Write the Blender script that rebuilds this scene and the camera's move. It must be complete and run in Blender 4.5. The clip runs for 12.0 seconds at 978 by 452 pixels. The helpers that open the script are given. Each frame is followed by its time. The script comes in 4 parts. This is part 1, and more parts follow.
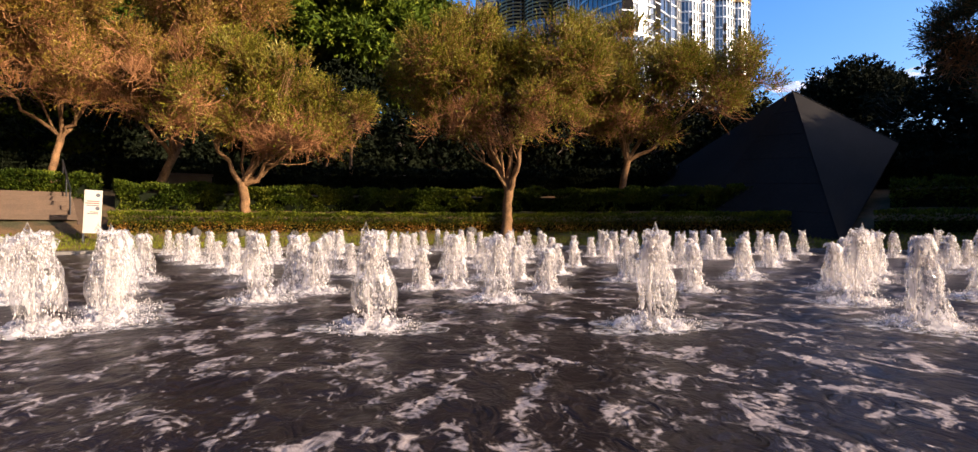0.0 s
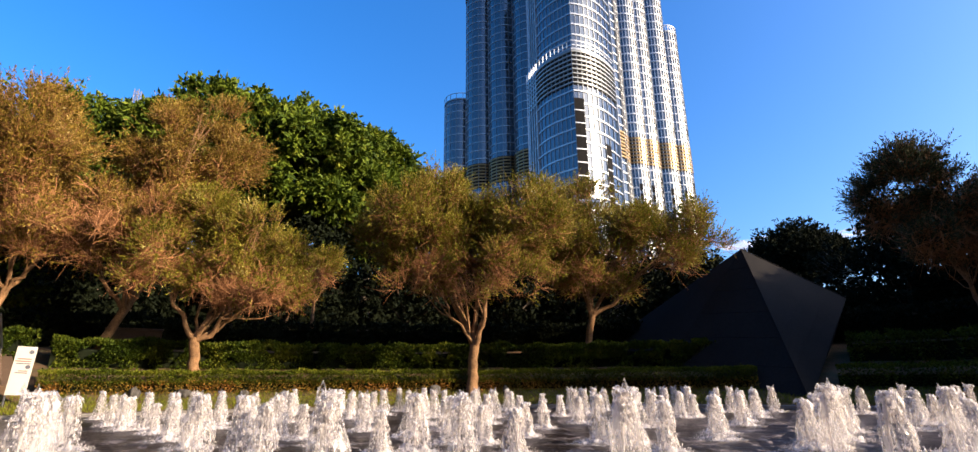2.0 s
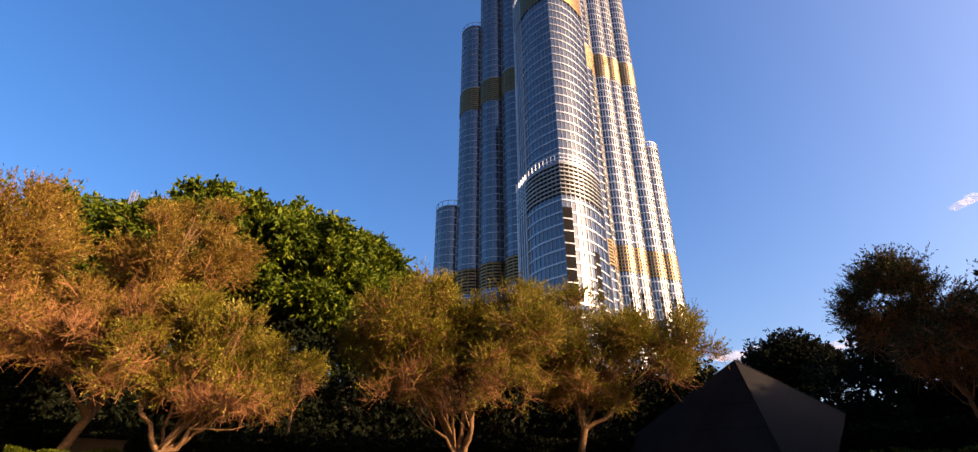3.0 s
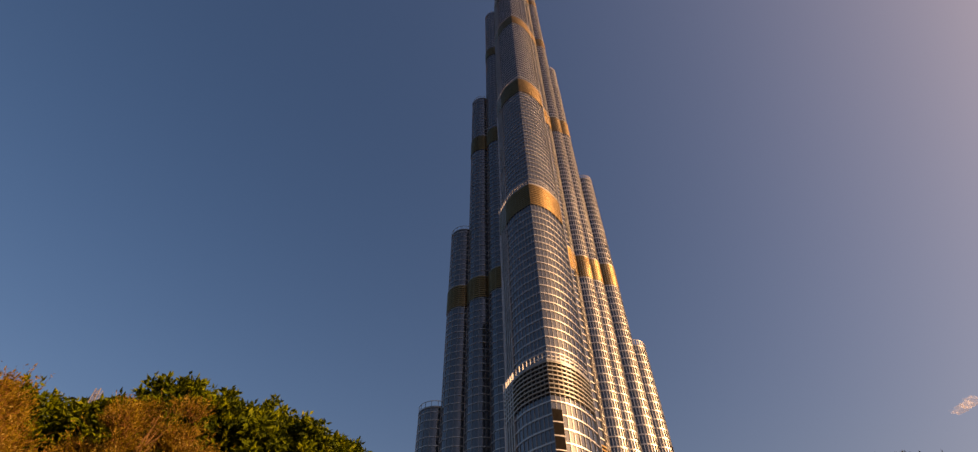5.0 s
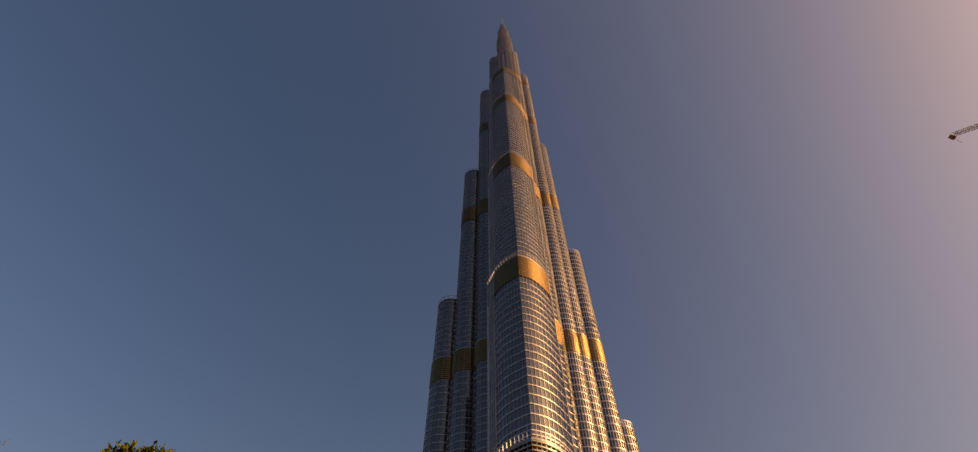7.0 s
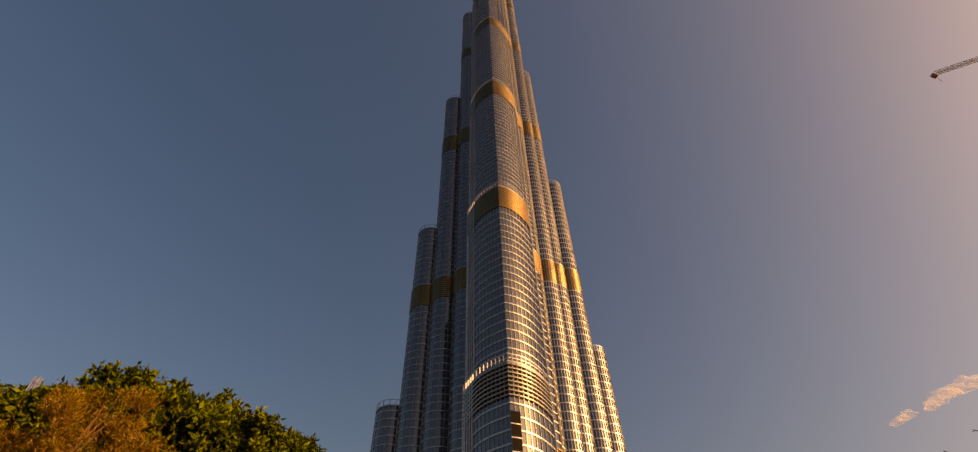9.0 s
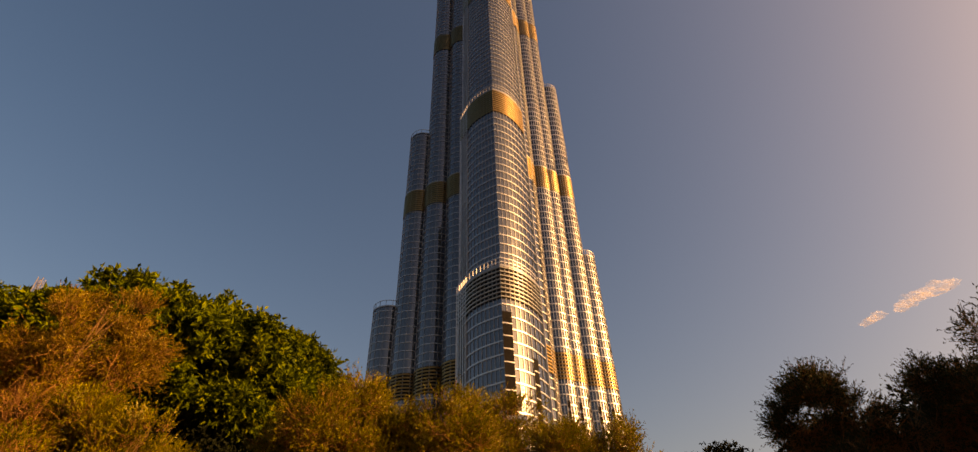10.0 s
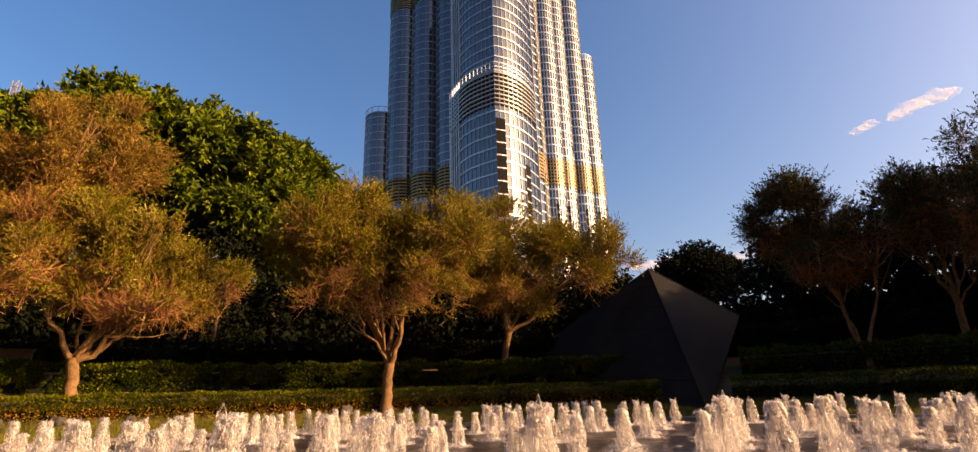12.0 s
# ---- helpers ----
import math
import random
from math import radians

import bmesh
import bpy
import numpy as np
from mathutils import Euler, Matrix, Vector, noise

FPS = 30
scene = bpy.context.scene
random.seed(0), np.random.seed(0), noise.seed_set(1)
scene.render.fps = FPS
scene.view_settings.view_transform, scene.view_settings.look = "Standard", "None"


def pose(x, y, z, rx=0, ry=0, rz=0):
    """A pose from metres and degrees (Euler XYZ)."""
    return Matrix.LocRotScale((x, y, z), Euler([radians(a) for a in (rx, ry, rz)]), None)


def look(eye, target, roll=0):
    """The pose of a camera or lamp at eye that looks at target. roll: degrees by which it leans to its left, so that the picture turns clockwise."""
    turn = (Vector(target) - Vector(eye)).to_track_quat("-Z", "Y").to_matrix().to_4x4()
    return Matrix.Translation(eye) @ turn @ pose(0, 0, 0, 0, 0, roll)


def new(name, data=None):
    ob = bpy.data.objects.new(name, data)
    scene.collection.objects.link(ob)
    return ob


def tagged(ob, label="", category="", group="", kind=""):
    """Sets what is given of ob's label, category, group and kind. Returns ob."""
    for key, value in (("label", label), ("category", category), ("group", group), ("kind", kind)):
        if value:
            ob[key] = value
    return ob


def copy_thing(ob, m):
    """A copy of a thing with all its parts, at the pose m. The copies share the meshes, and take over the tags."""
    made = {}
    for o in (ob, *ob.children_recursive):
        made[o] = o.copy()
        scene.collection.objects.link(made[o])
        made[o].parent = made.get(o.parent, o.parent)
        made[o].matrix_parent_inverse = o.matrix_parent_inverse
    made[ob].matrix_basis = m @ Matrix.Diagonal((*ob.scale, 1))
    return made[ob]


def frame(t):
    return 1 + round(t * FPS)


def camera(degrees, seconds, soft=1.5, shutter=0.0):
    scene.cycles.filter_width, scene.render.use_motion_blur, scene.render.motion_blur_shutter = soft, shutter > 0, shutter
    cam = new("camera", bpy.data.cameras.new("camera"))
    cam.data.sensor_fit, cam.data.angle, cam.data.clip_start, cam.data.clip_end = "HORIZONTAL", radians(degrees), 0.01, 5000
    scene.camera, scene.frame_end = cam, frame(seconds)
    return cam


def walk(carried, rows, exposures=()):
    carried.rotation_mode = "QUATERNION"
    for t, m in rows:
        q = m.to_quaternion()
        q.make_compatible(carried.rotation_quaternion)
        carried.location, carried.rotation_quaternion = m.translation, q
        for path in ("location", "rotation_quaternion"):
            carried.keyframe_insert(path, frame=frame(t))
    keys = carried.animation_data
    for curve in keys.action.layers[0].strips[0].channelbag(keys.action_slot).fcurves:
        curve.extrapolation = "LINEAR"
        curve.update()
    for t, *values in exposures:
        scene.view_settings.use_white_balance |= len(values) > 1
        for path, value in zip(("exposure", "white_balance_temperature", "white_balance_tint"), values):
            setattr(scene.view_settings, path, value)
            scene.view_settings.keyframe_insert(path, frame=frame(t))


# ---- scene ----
EYE = (0.0, 0.0, 0.75)
cam = camera(84.95, 12.0, soft=1.35)
# seconds, yaw, pitch, roll: the camera stands on the pool's near edge and tilts up and down again
PATH = [
    (0.0, -0.00, 0.02, 0.04),
    (0.5, -1.02, 3.08, 0.07),
    (1.0, -2.06, 6.84, 0.17),
    (1.5, -2.94, 11.32, 0.33),
    (2.0, -3.62, 16.43, 0.46),
    (2.5, -4.29, 21.93, 0.32),
    (3.0, -4.99, 27.70, 0.05),
    (3.5, -5.29, 33.92, 0.18),
    (5.5, -6.86, 51.51, 0.55),
    (6.0, -7.35, 53.82, 0.47),
    (6.5, -7.99, 56.17, 0.38),
    (8.5, -10.40, 52.38, 0.97),
    (9.0, -10.78, 48.60, 1.30),
    (9.5, -11.17, 43.93, 1.46),
    (10.0, -11.53, 38.55, 1.57),
    (10.5, -11.78, 32.60, 1.57),
    (11.0, -11.93, 26.79, 1.64),
    (11.5, -12.10, 21.75, 1.69),
    (12.0, -12.26, 18.03, 1.67),
]
walk(cam, [(t, pose(*EYE, 90 + p, r, y)) for t, y, p, r in PATH], exposures=[
    (0.0, 1.14, 5800, 14), (0.5, 1.1, 5750, 13), (1.0, 1.05, 5550, 10), (1.5, 1.1, 5400, 8), (2.5, 1.22, 6400, 18), (3.0, 1.08, 7400, 25), (3.5, 0.88, 8500, 29), (5.5, 0.0, 14500, 36), (6.5, 0.0, 17000, 39),
    (8.5, 0.05, 24000, 36), (9.5, 0.16, 27000, 36), (10.5, 0.55, 22000, 34), (11.0, 0.74, 17500, 36), (11.5, 0.9, 12800, 33), (12.0, 0.93, 9300, 26)])

# ---- light ----
SUN_AZ, SUN_EL = 115.0, 21.0      # degrees clockwise from +y, and above the horizon
world = bpy.data.worlds.new("world")
scene.world = world
world.use_nodes = True
wn = world.node_tree.nodes
sky = wn.new("ShaderNodeTexSky")
sky.sky_type, sky.sun_disc = "NISHITA", False
sky.sun_elevation, sky.sun_rotation = radians(SUN_EL), radians(SUN_AZ)
sky.air_density, sky.dust_density, sky.ozone_density = 1.0, 3.7, 3.0
wn["Background"].inputs["Strength"].default_value = 0.15
tone = wn.new("ShaderNodeHueSaturation")
tone.inputs["Saturation"].default_value = 1.34
tone.inputs["Hue"].default_value = 0.505
world.node_tree.links.new(sky.outputs[0], tone.inputs["Color"])
world.node_tree.links.new(tone.outputs[0], wn["Background"].inputs["Color"])


def polar(az, r, z=0.0):
    """A place by its bearing in degrees clockwise from +y, its distance and height."""
    a = radians(az)
    return Vector((r * math.sin(a), r * math.cos(a), z))


sun = new("sun", bpy.data.lights.new("sun", "SUN"))
sun.data.energy, sun.data.angle, sun.data.color = 5.0, radians(0.6), (1.0, 0.75, 0.47)
sun.matrix_world = look(polar(SUN_AZ, 100, 100 * math.tan(radians(SUN_EL))), (0, 0, 0))


# ---- materials ----
def material(name, colour, rough=0.6, metal=0.0, vary=0.25, scale=3.0, fine=40.0, bump=0.0, second=None, spec=0.5, island=0.0):
    """A node material with coarse and fine variation of its colour, and a relief."""
    m = bpy.data.materials.new(name)
    m.use_nodes = True
    nt = m.node_tree
    N, L = nt.nodes, nt.links
    b = N["Principled BSDF"]
    b.inputs["Roughness"].default_value, b.inputs["Metallic"].default_value = rough, metal
    b.inputs["Specular IOR Level"].default_value = spec
    co = N.new("ShaderNodeTexCoord")
    big, small = N.new("ShaderNodeTexNoise"), N.new("ShaderNodeTexNoise")
    big.inputs["Scale"].default_value, small.inputs["Scale"].default_value = scale, fine
    big.inputs["Detail"].default_value, small.inputs["Detail"].default_value = 4, 5
    L.new(co.outputs["Object"], big.inputs["Vector"])
    L.new(co.outputs["Object"], small.inputs["Vector"])
    two = second or tuple(c * (1 - vary) for c in colour)
    mix = N.new("ShaderNodeMixRGB")
    mix.inputs[1].default_value, mix.inputs[2].default_value = (*colour, 1), (*two, 1)
    ramp = N.new("ShaderNodeMapRange")
    ramp.inputs[1].default_value, ramp.inputs[2].default_value = 0.35, 0.65
    L.new(big.outputs["Fac"], ramp.inputs[0])
    L.new(ramp.outputs[0], mix.inputs[0])
    val = N.new("ShaderNodeHueSaturation")
    rng = N.new("ShaderNodeMapRange")
    rng.inputs[1].default_value, rng.inputs[2].default_value = 0.25, 0.75
    rng.inputs[3].default_value, rng.inputs[4].default_value = 1 - vary, 1 + vary
    L.new(small.outputs["Fac"], rng.inputs[0])
    L.new(mix.outputs[0], val.inputs["Color"])
    last = rng.outputs[0]
    if island:
        g = N.new("ShaderNodeNewGeometry")
        r2 = N.new("ShaderNodeMapRange")
        r2.inputs[3].default_value, r2.inputs[4].default_value = 1 - island, 1 + island
        L.new(g.outputs["Random Per Island"], r2.inputs[0])
        mul = N.new("ShaderNodeMath")
        mul.operation = "MULTIPLY"
        L.new(last, mul.inputs[0])
        L.new(r2.outputs[0], mul.inputs[1])
        last = mul.outputs[0]
    L.new(last, val.inputs["Value"])
    L.new(val.outputs[0], b.inputs["Base Color"])
    if bump:
        bp = N.new("ShaderNodeBump")
        bp.inputs["Strength"].default_value, bp.inputs["Distance"].default_value = bump, 0.02
        L.new(small.outputs["Fac"], bp.inputs["Height"])
        L.new(bp.outputs[0], b.inputs["Normal"])
    return m


def leafy(name, colours, through_light=0.25, rough=0.55):
    """Leaves: a ramp of colours picked leaf by leaf, some light let through."""
    m = bpy.data.materials.new(name)
    m.use_nodes = True
    N, L = m.node_tree.nodes, m.node_tree.links
    b, out = N["Principled BSDF"], N["Material Output"]
    g, ramp = N.new("ShaderNodeNewGeometry"), N.new("ShaderNodeValToRGB")
    e = ramp.color_ramp.elements
    while len(e) < len(colours):
        e.new(0.5)
    for i, c in enumerate(colours):
        e[i].position, e[i].color = i / (len(colours) - 1), (*c, 1)
    co, no = N.new("ShaderNodeTexCoord"), N.new("ShaderNodeTexNoise")
    no.inputs["Scale"].default_value, no.inputs["Detail"].default_value = 0.9, 3
    L.new(co.outputs["Object"], no.inputs["Vector"])
    mixv = N.new("ShaderNodeMath")
    mixv.operation = "MULTIPLY_ADD"
    mixv.inputs[1].default_value = 0.45
    sub = N.new("ShaderNodeMapRange")
    sub.inputs[1].default_value, sub.inputs[2].default_value = 0.3, 0.7
    sub.inputs[3].default_value, sub.inputs[4].default_value = 0.0, 0.55
    L.new(no.outputs["Fac"], sub.inputs[0])
    L.new(g.outputs["Random Per Island"], mixv.inputs[0])
    L.new(sub.outputs[0], mixv.inputs[2])
    L.new(mixv.outputs[0], ramp.inputs[0])
    L.new(ramp.outputs[0], b.inputs["Base Color"])
    b.inputs["Roughness"].default_value = rough
    b.inputs["Specular IOR Level"].default_value = 0.08
    tr, mx = N.new("ShaderNodeBsdfTranslucent"), N.new("ShaderNodeMixShader")
    mx.inputs[0].default_value = through_light
    L.new(ramp.outputs[0], tr.inputs[0])
    L.new(b.outputs[0], mx.inputs[1])
    L.new(tr.outputs[0], mx.inputs[2])
    L.new(mx.outputs[0], out.inputs["Surface"])
    return m


M_OLIVE = leafy("olive_leaves", [(0.020, 0.025, 0.002), (0.070, 0.072, 0.0045), (0.160, 0.142, 0.010), (0.30, 0.255, 0.028), (0.62, 0.56, 0.20)], 0.3)
M_OLIVE_DRY = leafy("dry_olive_leaves", [(0.022, 0.019, 0.003), (0.082, 0.058, 0.006), (0.178, 0.117, 0.0134), (0.31, 0.21, 0.035), (0.60, 0.47, 0.20)], 0.2)
M_BROAD = leafy("broad_leaves", [(0.012, 0.024, 0.003), (0.045, 0.07, 0.006), (0.11, 0.145, 0.010), (0.25, 0.25, 0.022)], 0.15)
M_MAST = material("weathered_mast_paint", (0.16, 0.13, 0.10), 0.6, vary=0.2, scale=1, fine=5)
# Render of the unseen walls added to block sun and sky light.
M_BLOCKER = material("blocker_render", (0.13, 0.12, 0.11), 0.85, vary=0.2, scale=0.2, fine=3, spec=0.2)
# Deep garden shade is put into these near-black leaf colours.
M_SHADELEAF = leafy("shaded_leaves", [(0.004, 0.006, 0.002), (0.008, 0.011, 0.004), (0.013, 0.016, 0.006)], 0.06, 0.8)
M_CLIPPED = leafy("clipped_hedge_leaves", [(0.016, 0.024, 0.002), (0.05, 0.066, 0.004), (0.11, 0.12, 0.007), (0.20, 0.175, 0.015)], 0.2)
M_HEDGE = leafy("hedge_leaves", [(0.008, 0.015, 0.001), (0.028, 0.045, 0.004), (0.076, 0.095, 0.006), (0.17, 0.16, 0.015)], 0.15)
# Darker copy of the olive leaves: shade is put into the colour.
M_SHADE_OLIVE = leafy("shaded_olive_leaves", [(0.012, 0.016, 0.006), (0.03, 0.037, 0.014), (0.055, 0.06, 0.026), (0.08, 0.085, 0.04)], 0.12)
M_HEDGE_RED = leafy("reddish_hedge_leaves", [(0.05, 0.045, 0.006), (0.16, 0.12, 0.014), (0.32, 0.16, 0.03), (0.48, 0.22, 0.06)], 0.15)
M_GRASS = leafy("grass_blades", [(0.07, 0.09, 0.006), (0.14, 0.15, 0.010), (0.22, 0.21, 0.018)], 0.2)
M_BARK = material("olive_bark", (0.27, 0.15, 0.07), 0.9, vary=0.45, scale=5, fine=30, bump=1.0, second=(0.15, 0.085, 0.042), spec=0.1)
M_TWIG = material("twigs", (0.33, 0.155, 0.065), 0.85, vary=0.3, scale=6, fine=30, spec=0.1)
M_DARKBARK = material("dark_bark", (0.12, 0.09, 0.065), 0.9, vary=0.3, scale=5, fine=30, bump=0.6)
M_SOIL = material("soil", (0.13, 0.075, 0.04), 0.95, vary=0.35, scale=1.5, fine=25, bump=0.6, second=(0.055, 0.05, 0.025), spec=0.1)
M_KERB = material("kerb_stone", (0.16, 0.14, 0.125), 0.6, vary=0.25, scale=2, fine=35, bump=0.2)
M_STONE = material("brown_stone", (0.10, 0.06, 0.034), 0.8, vary=0.2, scale=2, fine=30, bump=0.3)
M_ROCK = material("dark_rock", (0.07, 0.06, 0.05), 0.8, vary=0.3, scale=6, fine=40, bump=0.6)
M_PYRAMID = material("slate_cladding", (0.019, 0.0165, 0.0145), 0.75, vary=0.2, scale=0.8, fine=12, bump=0.1, spec=0.06)
M_SIGN = material("sign_board", (0.42, 0.38, 0.33), 0.45, vary=0.04, scale=2, fine=30)
M_SIGNPRINT = material("sign_print", (0.06, 0.06, 0.075), 0.5, vary=0.1)
M_SIGNRED = material("sign_print_red", (0.30, 0.09, 0.07), 0.5, vary=0.1)
M_METAL = material("dark_metal", (0.06, 0.06, 0.065), 0.45, 0.8, vary=0.15)
M_STEEL = material("stainless_steel", (0.50, 0.49, 0.48), 0.42, 0.85, vary=0.12, scale=0.05, fine=0.6)
M_BRONZE = material("bronze_louvres", (0.25, 0.165, 0.08), 0.40, 0.92, vary=0.15, scale=0.08, fine=0.8)
M_MULLION = material("mullion_metal", (0.27, 0.275, 0.28), 0.4, 0.7, vary=0.12, scale=0.05, fine=0.6)
# Near-black stand-in for shade in balconies and between louvres.
M_GAPSHADE = material("gap_shade", (0.012, 0.011, 0.011), 0.8, vary=0.2, scale=0.3, fine=2, spec=0.05)
M_CRANE = material("crane_paint", (0.34, 0.13, 0.10), 0.5, vary=0.1, scale=1, fine=5)
M_CRANEW = material("crane_white_paint", (0.33, 0.30, 0.28), 0.5, vary=0.1, scale=1, fine=5)
M_PAVE = material("paving", (0.30, 0.27, 0.24), 0.7, vary=0.2, scale=1.2, fine=25, bump=0.2)
M_NOZZLE = material("brass_nozzle", (0.45, 0.33, 0.12), 0.35, 1.0, vary=0.2, scale=20, fine=80)


def glass_facade():
    m = material("facade_glass", (0.022, 0.03, 0.045), 0.04, 0.0, vary=0.2, scale=0.12, fine=0.5, spec=0.95)
    N, L = m.node_tree.nodes, m.node_tree.links
    b = N["Principled BSDF"]
    b.inputs["IOR"].default_value = 1.68
    # panes lean a little out of true
    co, no, bp = N.new("ShaderNodeTexCoord"), N.new("ShaderNodeTexNoise"), N.new("ShaderNodeBump")
    no.inputs["Scale"].default_value = 0.25
    bp.inputs["Strength"].default_value, bp.inputs["Distance"].default_value = 0.08, 0.2
    L.new(co.outputs["Object"], no.inputs["Vector"])
    L.new(no.outputs["Fac"], bp.inputs["Height"])
    L.new(bp.outputs[0], b.inputs["Normal"])
    return m


M_GLASS = glass_facade()


def cloud_stuff():
    m = material("cloud", (0.85, 0.82, 0.82), 1.0, vary=0.05, scale=0.01, fine=0.05, spec=0.0)
    N, L = m.node_tree.nodes, m.node_tree.links
    co, no, rg = N.new("ShaderNodeTexCoord"), N.new("ShaderNodeTexNoise"), N.new("ShaderNodeMapRange")
    no.inputs["Scale"].default_value, no.inputs["Detail"].default_value = 0.018, 4
    L.new(co.outputs["Object"], no.inputs["Vector"])
    rg.inputs[1].default_value, rg.inputs[2].default_value = 0.38, 0.66
    rg.inputs[3].default_value, rg.inputs[4].default_value = 0.0, 0.31
    L.new(no.outputs["Fac"], rg.inputs[0])
    L.new(rg.outputs[0], N["Principled BSDF"].inputs["Alpha"])
    # Faint glow puts the cloud's sunlit brightness into the material.
    N["Principled BSDF"].inputs["Emission Color"].default_value = (1.0, 0.86, 0.84, 1)
    N["Principled BSDF"].inputs["Emission Strength"].default_value = 0.35
    return m


M_CLOUD = cloud_stuff()


def pool_water():
    """Dark stirred water: fine ripples, and patches of thin foam drifting on it."""
    m = bpy.data.materials.new("pool_water")
    m.use_nodes = True
    N, L = m.node_tree.nodes, m.node_tree.links
    b = N["Principled BSDF"]
    b.inputs["IOR"].default_value = 1.33
    b.inputs["Specular IOR Level"].default_value = 0.18
    co = N.new("ShaderNodeTexCoord")
    mp = N.new("ShaderNodeMapping")
    mp.inputs["Scale"].default_value = (1.15, 0.85, 1.0)
    L.new(co.outputs["Object"], mp.inputs["Vector"])
    foam, lace, rip = (N.new("ShaderNodeTexNoise") for _ in range(3))
    for n, s, d, dist in ((foam, 2.7, 7, 1.6), (lace, 11.0, 6, 2.2), (rip, 7.0, 5, 0.9)):
        n.inputs["Scale"].default_value, n.inputs["Detail"].default_value, n.inputs["Distortion"].default_value = s, d, dist
        L.new(mp.outputs[0], n.inputs["Vector"])
    add = N.new("ShaderNodeMath")
    add.operation = "MULTIPLY_ADD"
    add.inputs[1].default_value = 0.55
    L.new(lace.outputs["Fac"], add.inputs[0])
    L.new(foam.outputs["Fac"], add.inputs[2])
    rg = N.new("ShaderNodeMapRange")
    rg.inputs[1].default_value, rg.inputs[2].default_value = 0.82, 0.93
    L.new(add.outputs[0], rg.inputs[0])
    mix = N.new("ShaderNodeMixRGB")
    mix.inputs[1].default_value, mix.inputs[2].default_value = (0.013, 0.009, 0.008, 1), (0.27, 0.225, 0.21, 1)
    L.new(rg.outputs[0], mix.inputs[0])
    L.new(mix.outputs[0], b.inputs["Base Color"])
    ro = N.new("ShaderNodeMapRange")
    ro.inputs[3].default_value, ro.inputs[4].default_value = 0.33, 0.6
    L.new(rg.outputs[0], ro.inputs[0])
    L.new(ro.outputs[0], b.inputs["Roughness"])
    bp = N.new("ShaderNodeBump")
    bp.inputs["Strength"].default_value, bp.inputs["Distance"].default_value = 1.0, 0.03
    L.new(rip.outputs["Fac"], bp.inputs["Height"])
    L.new(bp.outputs[0], b.inputs["Normal"])
    return m


def spray(name, see_through, streak, fine=26.0, most=1.0, lo=0.38, hi=0.62):
    """Broken white water: part white and translucent, part see-through, streaked upright."""
    m = bpy.data.materials.new(name)
    m.use_nodes = True
    N, L = m.node_tree.nodes, m.node_tree.links
    b, out = N["Principled BSDF"], N["Material Output"]
    b.inputs["Base Color"].default_value = (0.78, 0.73, 0.71, 1)
    b.inputs["Roughness"].default_value = 0.18
    tl, tp = N.new("ShaderNodeBsdfTranslucent"), N.new("ShaderNodeBsdfTransparent")
    tl.inputs[0].default_value = (0.78, 0.73, 0.71, 1)
    m1, m2 = N.new("ShaderNodeMixShader"), N.new("ShaderNodeMixShader")
    m1.inputs[0].default_value = 0.4
    L.new(b.outputs[0], m1.inputs[1])
    L.new(tl.outputs[0], m1.inputs[2])
    co, mp, no = N.new("ShaderNodeTexCoord"), N.new("ShaderNodeMapping"), N.new("ShaderNodeTexNoise")
    mp.inputs["Scale"].default_value = (fine, fine, fine / streak)
    no.inputs["Detail"].default_value, no.inputs["Scale"].default_value = 4, 1.0
    L.new(co.outputs["Object"], mp.inputs["Vector"])
    L.new(mp.outputs[0], no.inputs["Vector"])
    rg = N.new("ShaderNodeMapRange")
    rg.inputs[1].default_value, rg.inputs[2].default_value = lo, hi
    rg.inputs[3].default_value, rg.inputs[4].default_value = most, see_through
    L.new(no.outputs["Fac"], rg.inputs[0])
    L.new(rg.outputs[0], m2.inputs[0])
    L.new(m1.outputs[0], m2.inputs[1])
    L.new(tp.outputs[0], m2.inputs[2])
    L.new(m2.outputs[0], out.inputs["Surface"])
    return m


M_WATER = pool_water()
M_DROPS = spray("water_drops", 0.0, 1.0)
M_DROPS.node_tree.nodes["Map Range"].inputs[3].default_value = 0.15
M_VEIL = spray("water_veil", 0.5, 4.5, 24.0, 0.99, 0.40, 0.66)
M_CREST = spray("water_crest", 0.30, 2.2, 34.0, 0.95, 0.38, 0.62)
M_LACE = spray("foam_lace", 0.12, 1.0)
M_LACE.node_tree.nodes["Mapping"].inputs["Scale"].default_value = (14, 14, 14)
M_LACE.node_tree.nodes["Map Range"].inputs[1].default_value = 0.40


